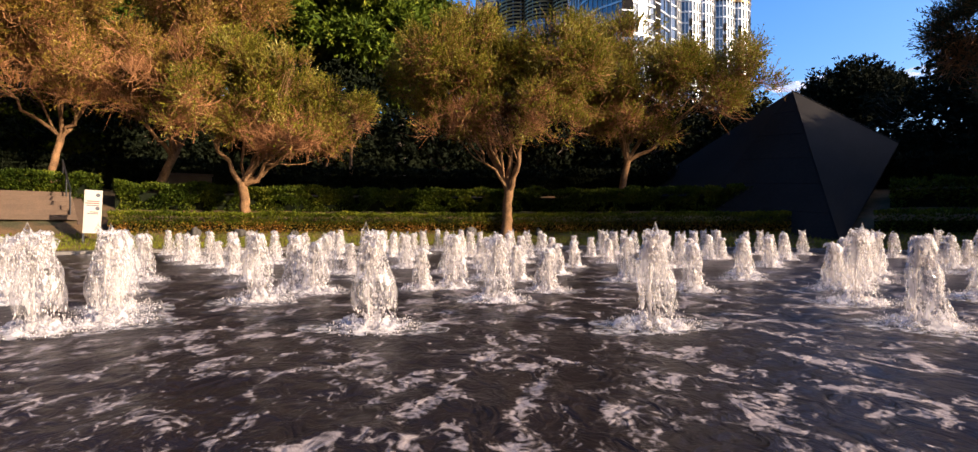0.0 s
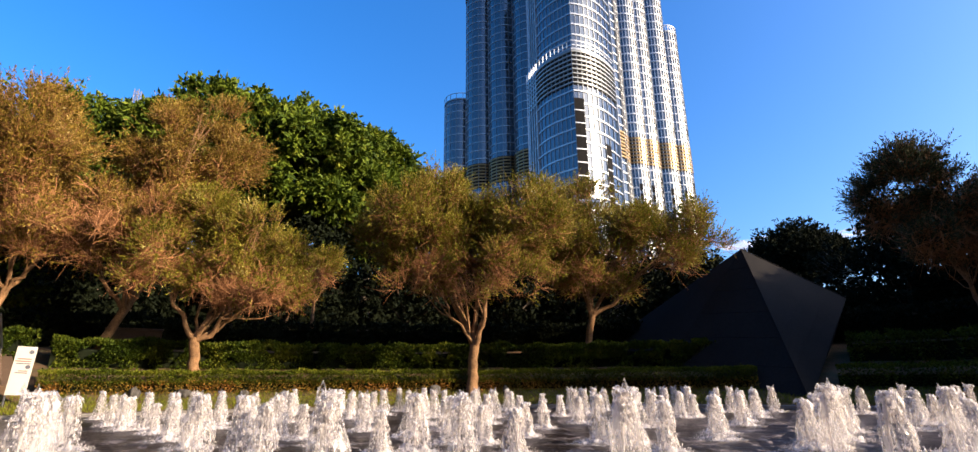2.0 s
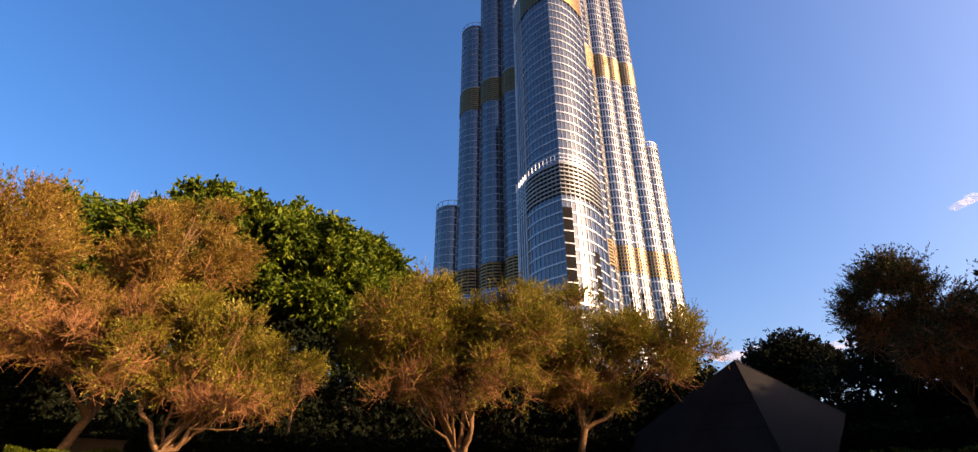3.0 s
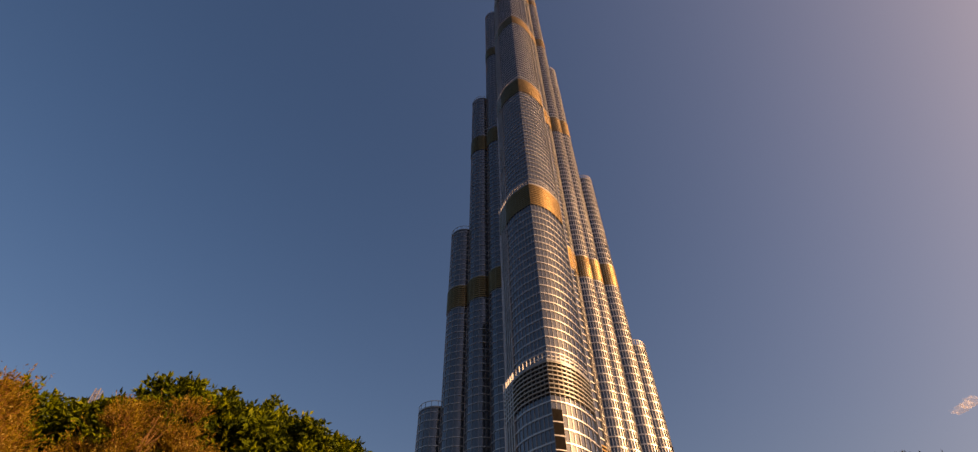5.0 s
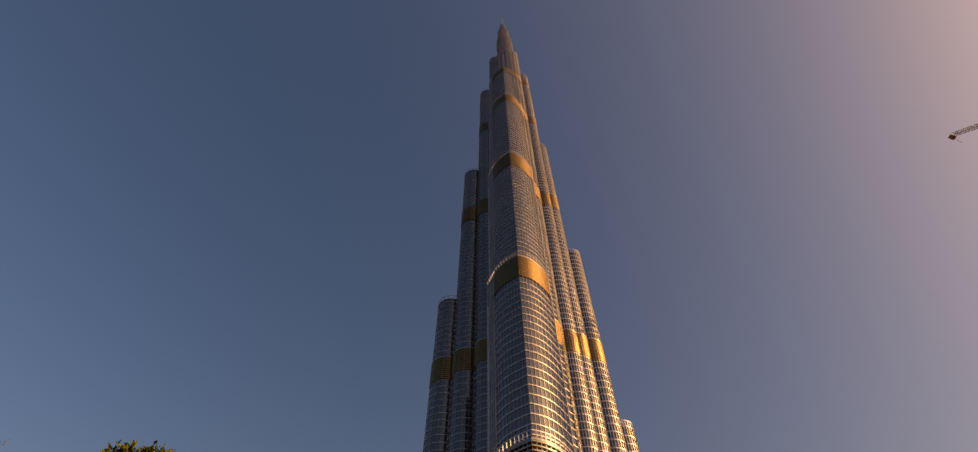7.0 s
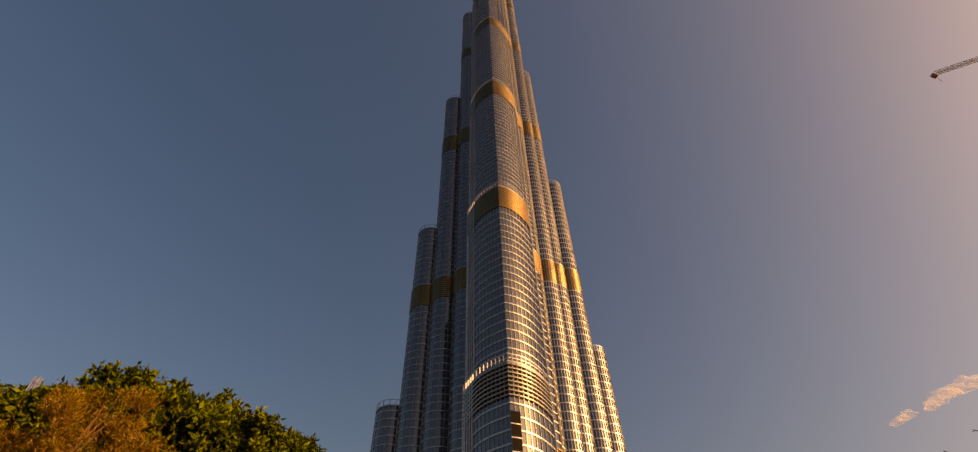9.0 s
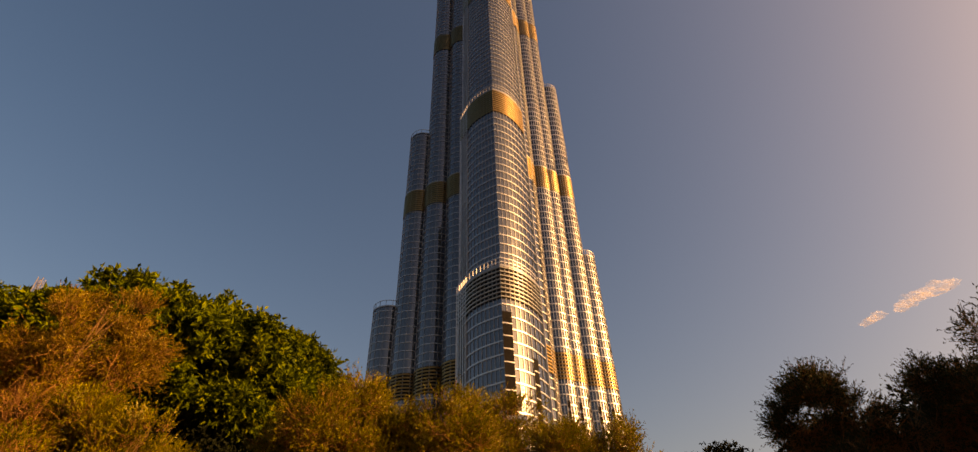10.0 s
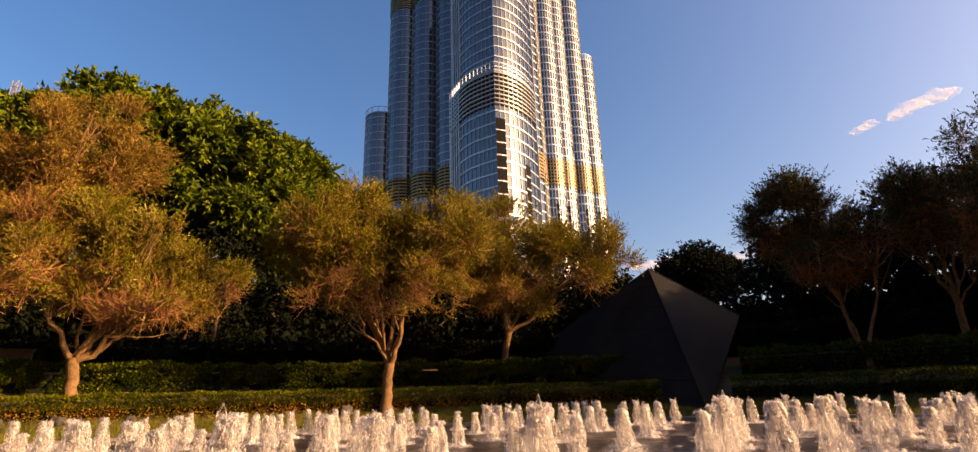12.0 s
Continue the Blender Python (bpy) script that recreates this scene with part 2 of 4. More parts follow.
# ---- mesh helpers ----
def raw_mesh(name, verts, faces, mat, smooth=False):
    """A mesh from arrays: faces all have the same number of corners."""
    verts, faces = np.asarray(verts, dtype=np.float32), np.asarray(faces, dtype=np.int32)
    me = bpy.data.meshes.new(name)
    me.vertices.add(len(verts))
    me.vertices.foreach_set("co", verts.ravel())
    n, k = faces.shape
    me.loops.add(n * k)
    me.loops.foreach_set("vertex_index", faces.ravel())
    me.polygons.add(n)
    me.polygons.foreach_set("loop_start", np.arange(0, n * k, k, dtype=np.int32))
    me.polygons.foreach_set("use_smooth", np.full(n, smooth))
    me.update(calc_edges=True)
    me.validate()
    me.materials.append(mat)
    return me


def bm_mesh(name, bm, mat, smooth=False):
    me = bpy.data.meshes.new(name)
    bmesh.ops.recalc_face_normals(bm, faces=bm.faces)
    bm.to_mesh(me)
    bm.free()
    if smooth:
        me.polygons.foreach_set("use_smooth", np.full(len(me.polygons), True))
    me.materials.append(mat)
    return me


def part(name, data, parent, label="", at=None):
    """Links mesh data as one part under a thing."""
    ob = new(name, data)
    ob.parent = parent
    if at is not None:
        ob.matrix_basis = at
    return tagged(ob, label)


def thing(name, label, category, at=None, group="", kind="", data=None):
    ob = new(name, data)
    if at is not None:
        ob.matrix_basis = at
    return tagged(ob, label, category, group, kind)


def box(bm, sx, sy, sz, m=None, bevel=0.0):
    """A box of these sizes with its base at z = 0, placed by m."""
    r = bmesh.ops.create_cube(bm, size=1.0, matrix=Matrix.Translation((0, 0, sz / 2)) @ Matrix.Diagonal((sx, sy, sz, 1)))
    if bevel:
        es = list({e for v in r["verts"] for e in v.link_edges})
        out = bmesh.ops.bevel(bm, geom=es, offset=bevel, segments=2, affect="EDGES", profile=0.6)
        vs = list({v for f in out["faces"] for v in f.verts} | {v for v in r["verts"] if v.is_valid})
    else:
        vs = r["verts"]
    if m is not None:
        seen = set()
        todo = list(vs)
        while todo:
            v = todo.pop()
            if v in seen:
                continue
            seen.add(v)
            todo += [e.other_vert(v) for e in v.link_edges]
        for v in seen:
            v.co = m @ v.co


def rod(bm, a, b, r0, r1=None, seg=6):
    """A round rod from a to b."""
    a, b = Vector(a), Vector(b)
    d = b - a
    q = d.to_track_quat("Z", "Y").to_matrix().to_4x4()
    bmesh.ops.create_cone(bm, cap_ends=True, segments=seg, radius1=r0, radius2=r0 if r1 is None else r1, depth=d.length,
                          matrix=Matrix.Translation((a + b) / 2) @ q)


class Heap:
    """Gathers many small pieces of triangles and quads into one mesh."""

    def __init__(self):
        self.v, self.f, self.n = [], [], 0

    def add(self, v, f):
        self.v.append(np.asarray(v, dtype=np.float32))
        self.f.append(np.asarray(f, dtype=np.int32) + self.n)
        self.n += len(v)

    def mesh(self, name, mat, smooth=False):
        return raw_mesh(name, np.concatenate(self.v), np.concatenate(self.f), mat, smooth)


def tube(heap, pts, radii, sides):
    """A tapered tube along a line of points."""
    pts = np.asarray(pts, dtype=np.float64)
    k = len(pts)
    tang = np.gradient(pts, axis=0)
    tang /= np.linalg.norm(tang, axis=1, keepdims=True) + 1e-9
    up = np.array([0.31, 0.77, 0.2])
    s = np.cross(tang, up)
    s /= np.linalg.norm(s, axis=1, keepdims=True) + 1e-9
    w = np.cross(tang, s)
    a = np.arange(sides) * 2 * np.pi / sides
    ring = s[:, None, :] * np.cos(a)[None, :, None] + w[:, None, :] * np.sin(a)[None, :, None]
    v = pts[:, None, :] + ring * np.asarray(radii)[:, None, None]
    f = []
    for i in range(k - 1):
        for j in range(sides):
            j2 = (j + 1) % sides
            f.append((i * sides + j, i * sides + j2, (i + 1) * sides + j2, (i + 1) * sides + j))
    heap.add(v.reshape(-1, 3), f)


def leaf_arrays(rng, base, way, length, width):
    """Rhombic, slightly folded leaves: base points, directions, lengths, widths."""
    n = len(base)
    side = np.cross(way, rng.normal(size=(n, 3)))
    side /= np.linalg.norm(side, axis=1, keepdims=True) + 1e-9
    up = np.cross(side, way)
    mid = base + way * (length * 0.45)[:, None]
    v = np.stack([base, mid + side * (width / 2)[:, None] + up * (width * 0.2)[:, None], base + way * length[:, None],
                  mid - side * (width / 2)[:, None] + up * (width * 0.2)[:, None]], axis=1).reshape(-1, 3)
    f = np.arange(n * 4).reshape(n, 4)
    return v, f


def unit(v):
    return v / (np.linalg.norm(v, axis=-1, keepdims=True) + 1e-9)


def crown_points(rng, blobs, count, inner, gap, gap_scale, seed):
    """Points in the outer part of a crown made of lumps (x, y, z, rx, ry, rz), with holes; and the way outwards."""
    out_p, out_w = [], []
    vol = np.array([b[3] * b[4] + b[4] * b[5] + b[3] * b[5] for b in blobs])
    share = rng.multinomial(int(count * 1.9), vol / vol.sum())
    for b, k in zip(blobs, share):
        c, r = np.array(b[:3]), np.array(b[3:6])
        d = unit(rng.normal(size=(k, 3)))
        rad = inner + (1.0 - inner) * rng.random(k) ** 0.6
        lump = np.array([noise.noise(Vector(q * 2.3 + c * 0.7 + seed)) for q in d])
        rad = rad * (1.0 + 0.5 * lump)
        p = c + d * rad[:, None] * r
        hole = np.array([noise.noise(Vector(q * gap_scale + seed * 3.1)) for q in p])
        keep = hole > gap
        out_p.append(p[keep])
        out_w.append(d[keep])
    p, w = np.concatenate(out_p), np.concatenate(out_w)
    pick = rng.permutation(len(p))[:count]
    return p[pick], w[pick]


def tree(label, category, at, trunk, fork, limbs, blobs, sprigs, leaves, leaf, leaf_mat, bark, seed, trunk_r=0.16, inner=0.45,
         gap=-0.22, gap_scale=1.1, droop=0.0, twig_len=0.45, twig_mat=None, group="", name="olive_tree", upright=0.35, along=0.6, twig_w=0.011, bare=0):
    """A tree: tapered trunk with a fork, limbs into each lump of the crown, twigs and many single leaves.
    trunk: points from the foot to the fork; leaf: (length, width) in metres."""
    rng = np.random.default_rng(seed)
    root = thing(name, label, category, at, group)
    wood = Heap()
    tp = np.array(trunk, dtype=float)
    # root flare, then a slight taper
    fine = np.linspace(0, len(tp) - 1, 9)
    line = np.stack([np.interp(fine, np.arange(len(tp)), tp[:, i]) for i in range(3)], 1)
    line[1:-1] += rng.normal(scale=trunk_r * 0.12, size=(7, 3))
    rad = trunk_r * np.array([1.5, 1.15, 1.0, 0.95, 0.92, 0.9, 0.88, 0.86, 0.9])
    tube(wood, line, rad, 9)
    part("trunk", wood.mesh("trunk", bark, True), root)
    for k in range(limbs):
        limb = Heap()
        b = blobs[k % len(blobs)]
        goal = np.array(b[:3]) + rng.uniform(-0.55, 0.55, 3) * np.array(b[3:6])
        start = line[-1] - np.array([0, 0, 0.04 * k])
        mid = start + (goal - start) * 0.45 + np.array([0, 0, -0.12 * np.linalg.norm(goal - start)]) * rng.uniform(-0.2, 1.0)
        t = np.linspace(0, 1, 9)[:, None]
        pts = (1 - t) ** 2 * start + 2 * t * (1 - t) * mid + t ** 2 * goal
        pts[1:] += rng.normal(scale=0.13, size=(8, 3)) * np.linspace(0.3, 1, 8)[:, None]
        tube(limb, pts, trunk_r * np.linspace(0.58, 0.12, 9) * (1.0 if k < 4 else 0.6), 6)
        for q in (4, 5, 6, 7, 8):
            for _ in range(2):
                g2 = np.array(b[:3]) + unit(rng.normal(size=3)) * np.array(b[3:6]) * rng.uniform(0.55, 0.95)
                p0 = pts[q]
                tt = np.linspace(0, 1, 6)[:, None]
                sag = np.array([0, 0, -0.18 * np.linalg.norm(g2 - p0)]) * rng.uniform(-0.8, 1)
                l2 = p0 + (g2 - p0) * tt + sag * (4 * tt * (1 - tt)) + rng.normal(scale=0.05, size=(6, 3)) * tt
                tube(limb, l2, trunk_r * np.linspace(0.15, 0.03, 6), 4)
        part("limb", limb.mesh("limb", bark, True), root)
    p, w = crown_points(rng, blobs, sprigs, inner, gap, gap_scale, seed)
    way = unit(w + rng.normal(scale=0.55, size=w.shape) + np.array([0, 0, upright - droop]))
    ln = twig_len * rng.uniform(0.5, 1.3, len(p))
    # twigs: thin three-sided spikes
    s1 = unit(np.cross(way, rng.normal(size=way.shape)))
    s2 = np.cross(way, s1)
    tw = twig_len * twig_w
    v = np.stack([p + s1 * tw, p - s1 * tw * 0.5 + s2 * tw * 0.87, p - s1 * tw * 0.5 - s2 * tw * 0.87, p + way * ln[:, None]], 1).reshape(-1, 3)
    i = np.arange(len(p))[:, None, None] * 4
    f = (i + np.array([[0, 1, 3], [1, 2, 3], [2, 0, 3]])[None]).reshape(-1, 3)
    if twig_mat is not None:
        tagged(part("twig_growth", raw_mesh("twig_growth", v, f, twig_mat), root), kind="stuff")
    if bare:
        # long curved leafless twigs, most of them in the crown's lower half
        h = Heap()
        low = p[p[:, 2] < np.quantile(p[:, 2], 0.62)]
        low = low[low[:, 2] > np.quantile(p[:, 2], 0.07)]
        mean = p.mean(0)
        for q in low[rng.permutation(len(low))[:bare]]:
            out = unit((q - mean) * np.array([1, 1, 0.35]) + rng.normal(scale=1.6, size=3))
            ll = rng.uniform(0.4, 1.3)
            t = np.linspace(0, 1, 6)[:, None]
            bow = rng.normal(scale=0.42, size=3) + np.array([0, 0, 0.12])
            pts = q - out * 0.6 + out * ll * t + bow * (t - t * t) * 2 * ll - np.array([0, 0, 0.3]) * t * t * ll + rng.normal(scale=0.04, size=(6, 3))
            tube(h, pts, np.linspace(0.015, 0.004, 6) * rng.uniform(0.6, 1.4), 3)
        tagged(part("bare_growth", h.mesh("bare_growth", twig_mat or bark), root), kind="stuff")
    if bare:
        # the lower crown is thin of leaves
        u = (p[:, 2] - np.quantile(p[:, 2], 0.02)) / np.ptp(p[:, 2])
        patch = np.array([noise.noise(Vector(q * 0.9 + seed)) for q in p])
        leafy_part = rng.random(len(p)) < 0.22 + 1.7 * u + 0.9 * patch
        p, way, ln = p[leafy_part], way[leafy_part], ln[leafy_part]
    base = np.repeat(p, leaves, 0) + np.repeat(way, leaves, 0) * (np.repeat(ln, leaves) * rng.uniform(0.05, 1.0, len(p) * leaves))[:, None]
    lw = unit(np.repeat(way, leaves, 0) * along + rng.normal(scale=1.05 - along * 0.5, size=(len(base), 3)) + np.array([0, 0, 0.1 - droop]))
    sz = rng.uniform(0.65, 1.25, len(base))
    v, f = leaf_arrays(rng, base, lw, leaf[0] * sz, leaf[1] * sz)
    tagged(part("crown", raw_mesh("crown", v, f, leaf_mat), root), kind="stuff")
    return root


# ---- ground and pool ----
R_POOL = 18.0
PROFILE_R = (18.3, 19.0, 19.8, 20.3, 21.3, 22.2, 24.0, 30.0, 45.0, 80.0, 140.0, 5000.0)
PROFILE_Z = (0.06, 0.16, 0.34, 0.52, 1.00, 1.25, 1.80, 3.0, 4.6, 5.2, 5.5, 5.5)


def ground_z(x, y):
    """Height of the ground: a bank that rises behind the pool's far side, level elsewhere."""
    r, az = math.hypot(x, y), abs(math.degrees(math.atan2(x, y)))
    k = min(1.0, max(0.0, (100 - az) / 25))
    return 0.06 + (float(np.interp(r, PROFILE_R, PROFILE_Z)) - 0.06) * k


def on_ground(az, r, sink=0.03):
    p = polar(az, r)
    p.z = ground_z(p.x, p.y) - sink
    return p


def build_ground():
    rs = [18.3, 18.7, 19.2, 19.8, 20.3, 20.8, 21.3, 22.2, 23, 24, 26, 28, 30, 34, 38, 45, 60, 80, 110, 140, 200, 400, 1000, 2500, 4800]
    n = 180
    v, f = [], []
    for i, r in enumerate(rs):
        for j in range(n):
            p = polar(j * 360 / n, r)
            z = ground_z(p.x, p.y)
            if 18.5 < r < 60:
                z += 0.05 * noise.noise(Vector((p.x * 0.9, p.y * 0.9, 0)))
            v.append((p.x, p.y, z))
    for i in range(len(rs) - 1):
        for j in range(n):
            j2 = (j + 1) % n
            f.append((i * n + j, (i + 1) * n + j, (i + 1) * n + j2, i * n + j2))
    return tagged(new("ground", raw_mesh("ground", v, f, M_SOIL, True)), "brown planting soil with sparse growth on a rising bank", "ground", kind="structure")


def build_water():
    na, nr = 220, 170
    v, f = [], []
    for i in range(nr + 1):
        t = (i / nr) ** 1.7
        for j in range(na + 1):
            a = radians(-90 + 180 * j / na)
            s, c = math.sin(a), math.cos(a)
            # distance from (0, 0.9) to the pool's rim
            lim = -0.9 * c + math.sqrt(0.81 * c * c + R_POOL ** 2 - 0.81)
            x, y = s * lim * t, 0.9 + c * lim * t
            z = 0.014 * noise.noise(Vector((x * 2.6, y * 3.2, 0.3))) + 0.009 * noise.noise(Vector((x * 7, y * 9, 1.7)))
            v.append((x, y, z))
    for i in range(nr):
        for j in range(na):
            a = i * (na + 1) + j
            f.append((a, a + 1, a + na + 2, a + na + 1))
    return tagged(new("water", raw_mesh("water", v, f, M_WATER, True)), "dark rippling pool water with drifting patches of foam", "water", kind="structure")


def arc_strip(name, az0, az1, r0, r1, z0, z1, mat, n=90):
    """A solid band along an arc round the pool; z0 and z1 are functions of a place, or numbers."""
    v, f = [], []
    for j in range(n + 1):
        az = az0 + (az1 - az0) * j / n
        for r, top in ((r0, 0), (r0, 1), (r1, 1), (r1, 0)):
            p = polar(az, r)
            z = z1 if top else z0
            v.append((p.x, p.y, z(p.x, p.y) if callable(z) else z))
    for j in range(n):
        a, b = j * 4, j * 4 + 4
        for k in range(4):
            f.append((a + k, a + (k + 1) % 4, b + (k + 1) % 4, b + k))
    f += [(0, 3, 2, 1), (n * 4, n * 4 + 1, n * 4 + 2, n * 4 + 3)]
    return raw_mesh(name, v, f, mat)


build_ground()
build_water()
tagged(new("pool_kerb", arc_strip("pool_kerb", -92, 92, 17.96, 18.42, -0.35, 0.085, M_KERB, 120)), "low dark stone kerb round the fountain pool", "kerb", kind="structure")
tagged(new("pool_bed", arc_strip("pool_bed", -180, 180, 0.0, 18.4, -0.5, -0.34, M_KERB, 120)), "dark stone bed under the pool water", "pool bed", kind="structure")


def build_forecourt():
    """Paved edge on which the camera stands, on the near side of the pool."""
    root = tagged(new("pavement"), "grey stone paving along the pool's near edge", "pavement", kind="structure")
    bm = bmesh.new()
    for k in range(-9, 9):
        box(bm, 1.97, 0.5, 0.44, pose(k * 2 + 1.0, 0.62, -0.35), 0.01)
    part("coping", bm_mesh("coping", bm, M_KERB), root, "bevelled coping stones")
    bm = bmesh.new()
    for i in range(-8, 9):
        for j in range(9):
            if math.hypot(i * 2 + 1, j * 2 + 1) < 19:
                box(bm, 1.98, 1.98, 0.40, pose(i * 2, -0.64 - j * 2, -0.34), 0.008)
    part("paving_slabs", bm_mesh("paving_slabs", bm, M_PAVE), root)


build_forecourt()


# ---- hedges and grass ----
def hedge(label, az0, az1, r0, r1, height, seed, front_mat, top_mat, per_m2, leaf, lump, name="hedge"):
    """A clipped hedge along the arc: a solid core coloured as inner shade, and leaves over its front and top."""
    rng = np.random.default_rng(seed)
    root = thing(name, label, "hedge")
    top = height if callable(height) else (lambda x, y: ground_z(x, y) * 0 + height)
    tagged(part("core", arc_strip("core", az0, az1, r0 + 0.16, r1 - 0.1, lambda x, y: ground_z(x, y) - 0.1, lambda x, y: top(x, y) - 0.26, M_SHADELEAF), root), "solid core coloured as inner shade")
    length = radians(abs(az1 - az0)) * (r0 + r1) / 2
    zmean = top(*polar((az0 + az1) / 2, r0).xy) - ground_z(*polar((az0 + az1) / 2, r0).xy)
    for nm, mat, area, front in (("lower_leaves", front_mat, length * zmean * 0.6, (0.0, 0.6)), ("upper_leaves", top_mat, length * zmean * 1.15, (0.45, 1.0)), ("top_leaves", top_mat, length * (r1 - r0), None)):
        n = int(area * per_m2)
        az = rng.uniform(az0, az1, n)
        u = rng.uniform(*front, n) if front else rng.random(n)
        base, nrm = np.zeros((n, 3)), np.zeros((n, 3))
        keep = np.ones(n, dtype=bool)
        for i in range(n):
            keep[i] = noise.noise(Vector((az[i] * 0.9, u[i] * 2.2, seed * 2.0 + bool(front)))) > -0.9 + 2.2 * min(lump, 0.3)
            a = radians(az[i])
            sa, ca = math.sin(a), math.cos(a)
            bulge = lump * noise.noise(Vector((az[i] * 0.35, u[i] * 1.5, seed))) + 0.05 * rng.normal()
            if front:
                r = r0 - bulge
                g = ground_z(sa * r0, ca * r0)
                z = g + (top(sa * r0, ca * r0) + lump * 0.6 * noise.noise(Vector((az[i] * 0.5, 7, seed))) - g) * u[i]
                nrm[i] = (-sa, -ca, 0.35)
            else:
                r = r0 + (r1 - r0) * u[i]
                z = top(sa * r, ca * r) + lump * 0.8 * noise.noise(Vector((az[i] * 0.5, r * 1.2, seed))) + 0.03 * rng.normal()
                nrm[i] = (-sa * 0.2, -ca * 0.2, 1)
            base[i] = (sa * r, ca * r, z)
        base, nrm = base[keep], nrm[keep]
        n = len(base)
        way = unit(nrm + rng.normal(scale=0.6, size=(n, 3)))
        sz = rng.uniform(0.6, 1.3, n)
        v, f = leaf_arrays(rng, base, way, leaf[0] * sz, leaf[1] * sz)
        tagged(part(nm, raw_mesh(nm, v, f, mat), root), kind="stuff")
    return root


hedge("low clipped hedge with reddish front and green top", -35.5, 29.5, 20.25, 21.2, lambda x, y: 1.16, 11, M_HEDGE_RED, M_CLIPPED, 1100, (0.07, 0.04), 0.10)
# Same low hedge carried on, its shade put into darker green leaves.
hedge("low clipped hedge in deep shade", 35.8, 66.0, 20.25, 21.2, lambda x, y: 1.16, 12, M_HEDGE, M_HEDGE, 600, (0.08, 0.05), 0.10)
hedge("bushy green hedge on the bank", -35.0, 28.0, 22.4, 24.0, lambda x, y: 2.2, 13, M_HEDGE, M_HEDGE, 950, (0.10, 0.06), 0.30)
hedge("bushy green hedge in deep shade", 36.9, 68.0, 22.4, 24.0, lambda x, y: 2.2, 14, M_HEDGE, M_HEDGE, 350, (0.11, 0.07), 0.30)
hedge("upper shaded hedge terrace on the bank", -60.0, 70.0, 26.0, 27.6, lambda x, y: 3.4, 15, M_SHADELEAF, M_SHADELEAF, 160, (0.16, 0.10), 0.4)
# Screen added to close sky gaps; its near-black leaves stand for deep shade.
hedge("tall shaded screen of shrubs added to close the garden", -75.0, 80.0, 42.0, 45.0, lambda x, y: 9.0 if math.degrees(math.atan2(x, y)) < 27 else 6.4, 16, M_SHADELEAF, M_SHADELEAF, 22, (0.45, 0.26), 1.1, "shrub_screen")


hedge("loose dark shrubs beside the garden steps", -47.0, -36.0, 23.2, 24.2, lambda x, y: 2.5, 17, M_HEDGE, M_HEDGE, 650, (0.12, 0.07), 0.30)


def grass():
    rng = np.random.default_rng(21)
    n = 42000
    az, r = rng.uniform(-62, 66, n), rng.uniform(18.42, 20.3, n)
    base = np.array([on_ground(a, q, 0.0) for a, q in zip(az, r)])
    way = unit(rng.normal(scale=0.35, size=(n, 3)) + np.array([0, 0, 1.0]))
    ln = rng.uniform(0.05, 0.13, n)
    v, f = leaf_arrays(rng, base, way, ln, np.full(n, 0.016))
    tagged(new("grass", raw_mesh("grass", v, f, M_GRASS)), "strip of short green lawn beside the pool", "grass", kind="stuff")


grass()


# ---- trees ----
def ellipsoids(rng, n, centre, spread, size):
    """Lumps of a crown scattered round a centre."""
    out = []
    for k in range(n):
        zz = 1 - 2 * (k + 0.5) / n
        a = k * 2.39996 + rng.uniform(-0.4, 0.4)
        d = np.array([math.cos(a) * math.sqrt(1 - zz * zz), math.sin(a) * math.sqrt(1 - zz * zz), zz]) * rng.uniform(0.7, 1.05)
        c = np.array(centre) + d * np.array(spread)
        s = rng.uniform(0.5, 1.4)
        out.append((*c, size[0] * s, size[1] * s, size[2] * s * rng.uniform(0.8, 1.1)))
    return out


def olive(label, az, r, domes, seed, mat, lean=0.0, fork=1.7, trunk_r=0.17, sprigs=8000, leaves=10, gap=-0.02, bare=700, limbs=8):
    """An olive tree whose crown is a few domes: (aside, beyond, height of the middle above the foot, half-width, half-height)."""
    rng = np.random.default_rng(seed)
    foot = on_ground(az, r, 0.06)
    hearts, lumps = [], []
    for x, y, z, half, hv in domes:
        hearts.append((x, y, z, half * 0.5, half * 0.45, hv * 0.5))
        lumps += ellipsoids(rng, max(5, int(half * hv * 2.2)), (x, y, z), (half * 0.76, half * 0.6, hv * 0.76), (half * 0.29, half * 0.29, hv * 0.27))
    trunk = [(0, 0, 0), (lean * 0.3, 0.03, fork * 0.45), (lean, 0, fork)]
    at = Matrix.Translation(foot) @ pose(0, 0, 0, 0, 0, -az)
    return tree(label, "olive tree", at, trunk, fork, limbs, hearts + lumps, sprigs, leaves, (0.12, 0.036), mat, M_BARK, seed, trunk_r,
                inner=0.45, gap=gap, gap_scale=0.85, twig_len=0.62, twig_mat=M_TWIG, upright=0.75, along=1.0, twig_w=0.013, bare=bare, group="olive trees on the bank")


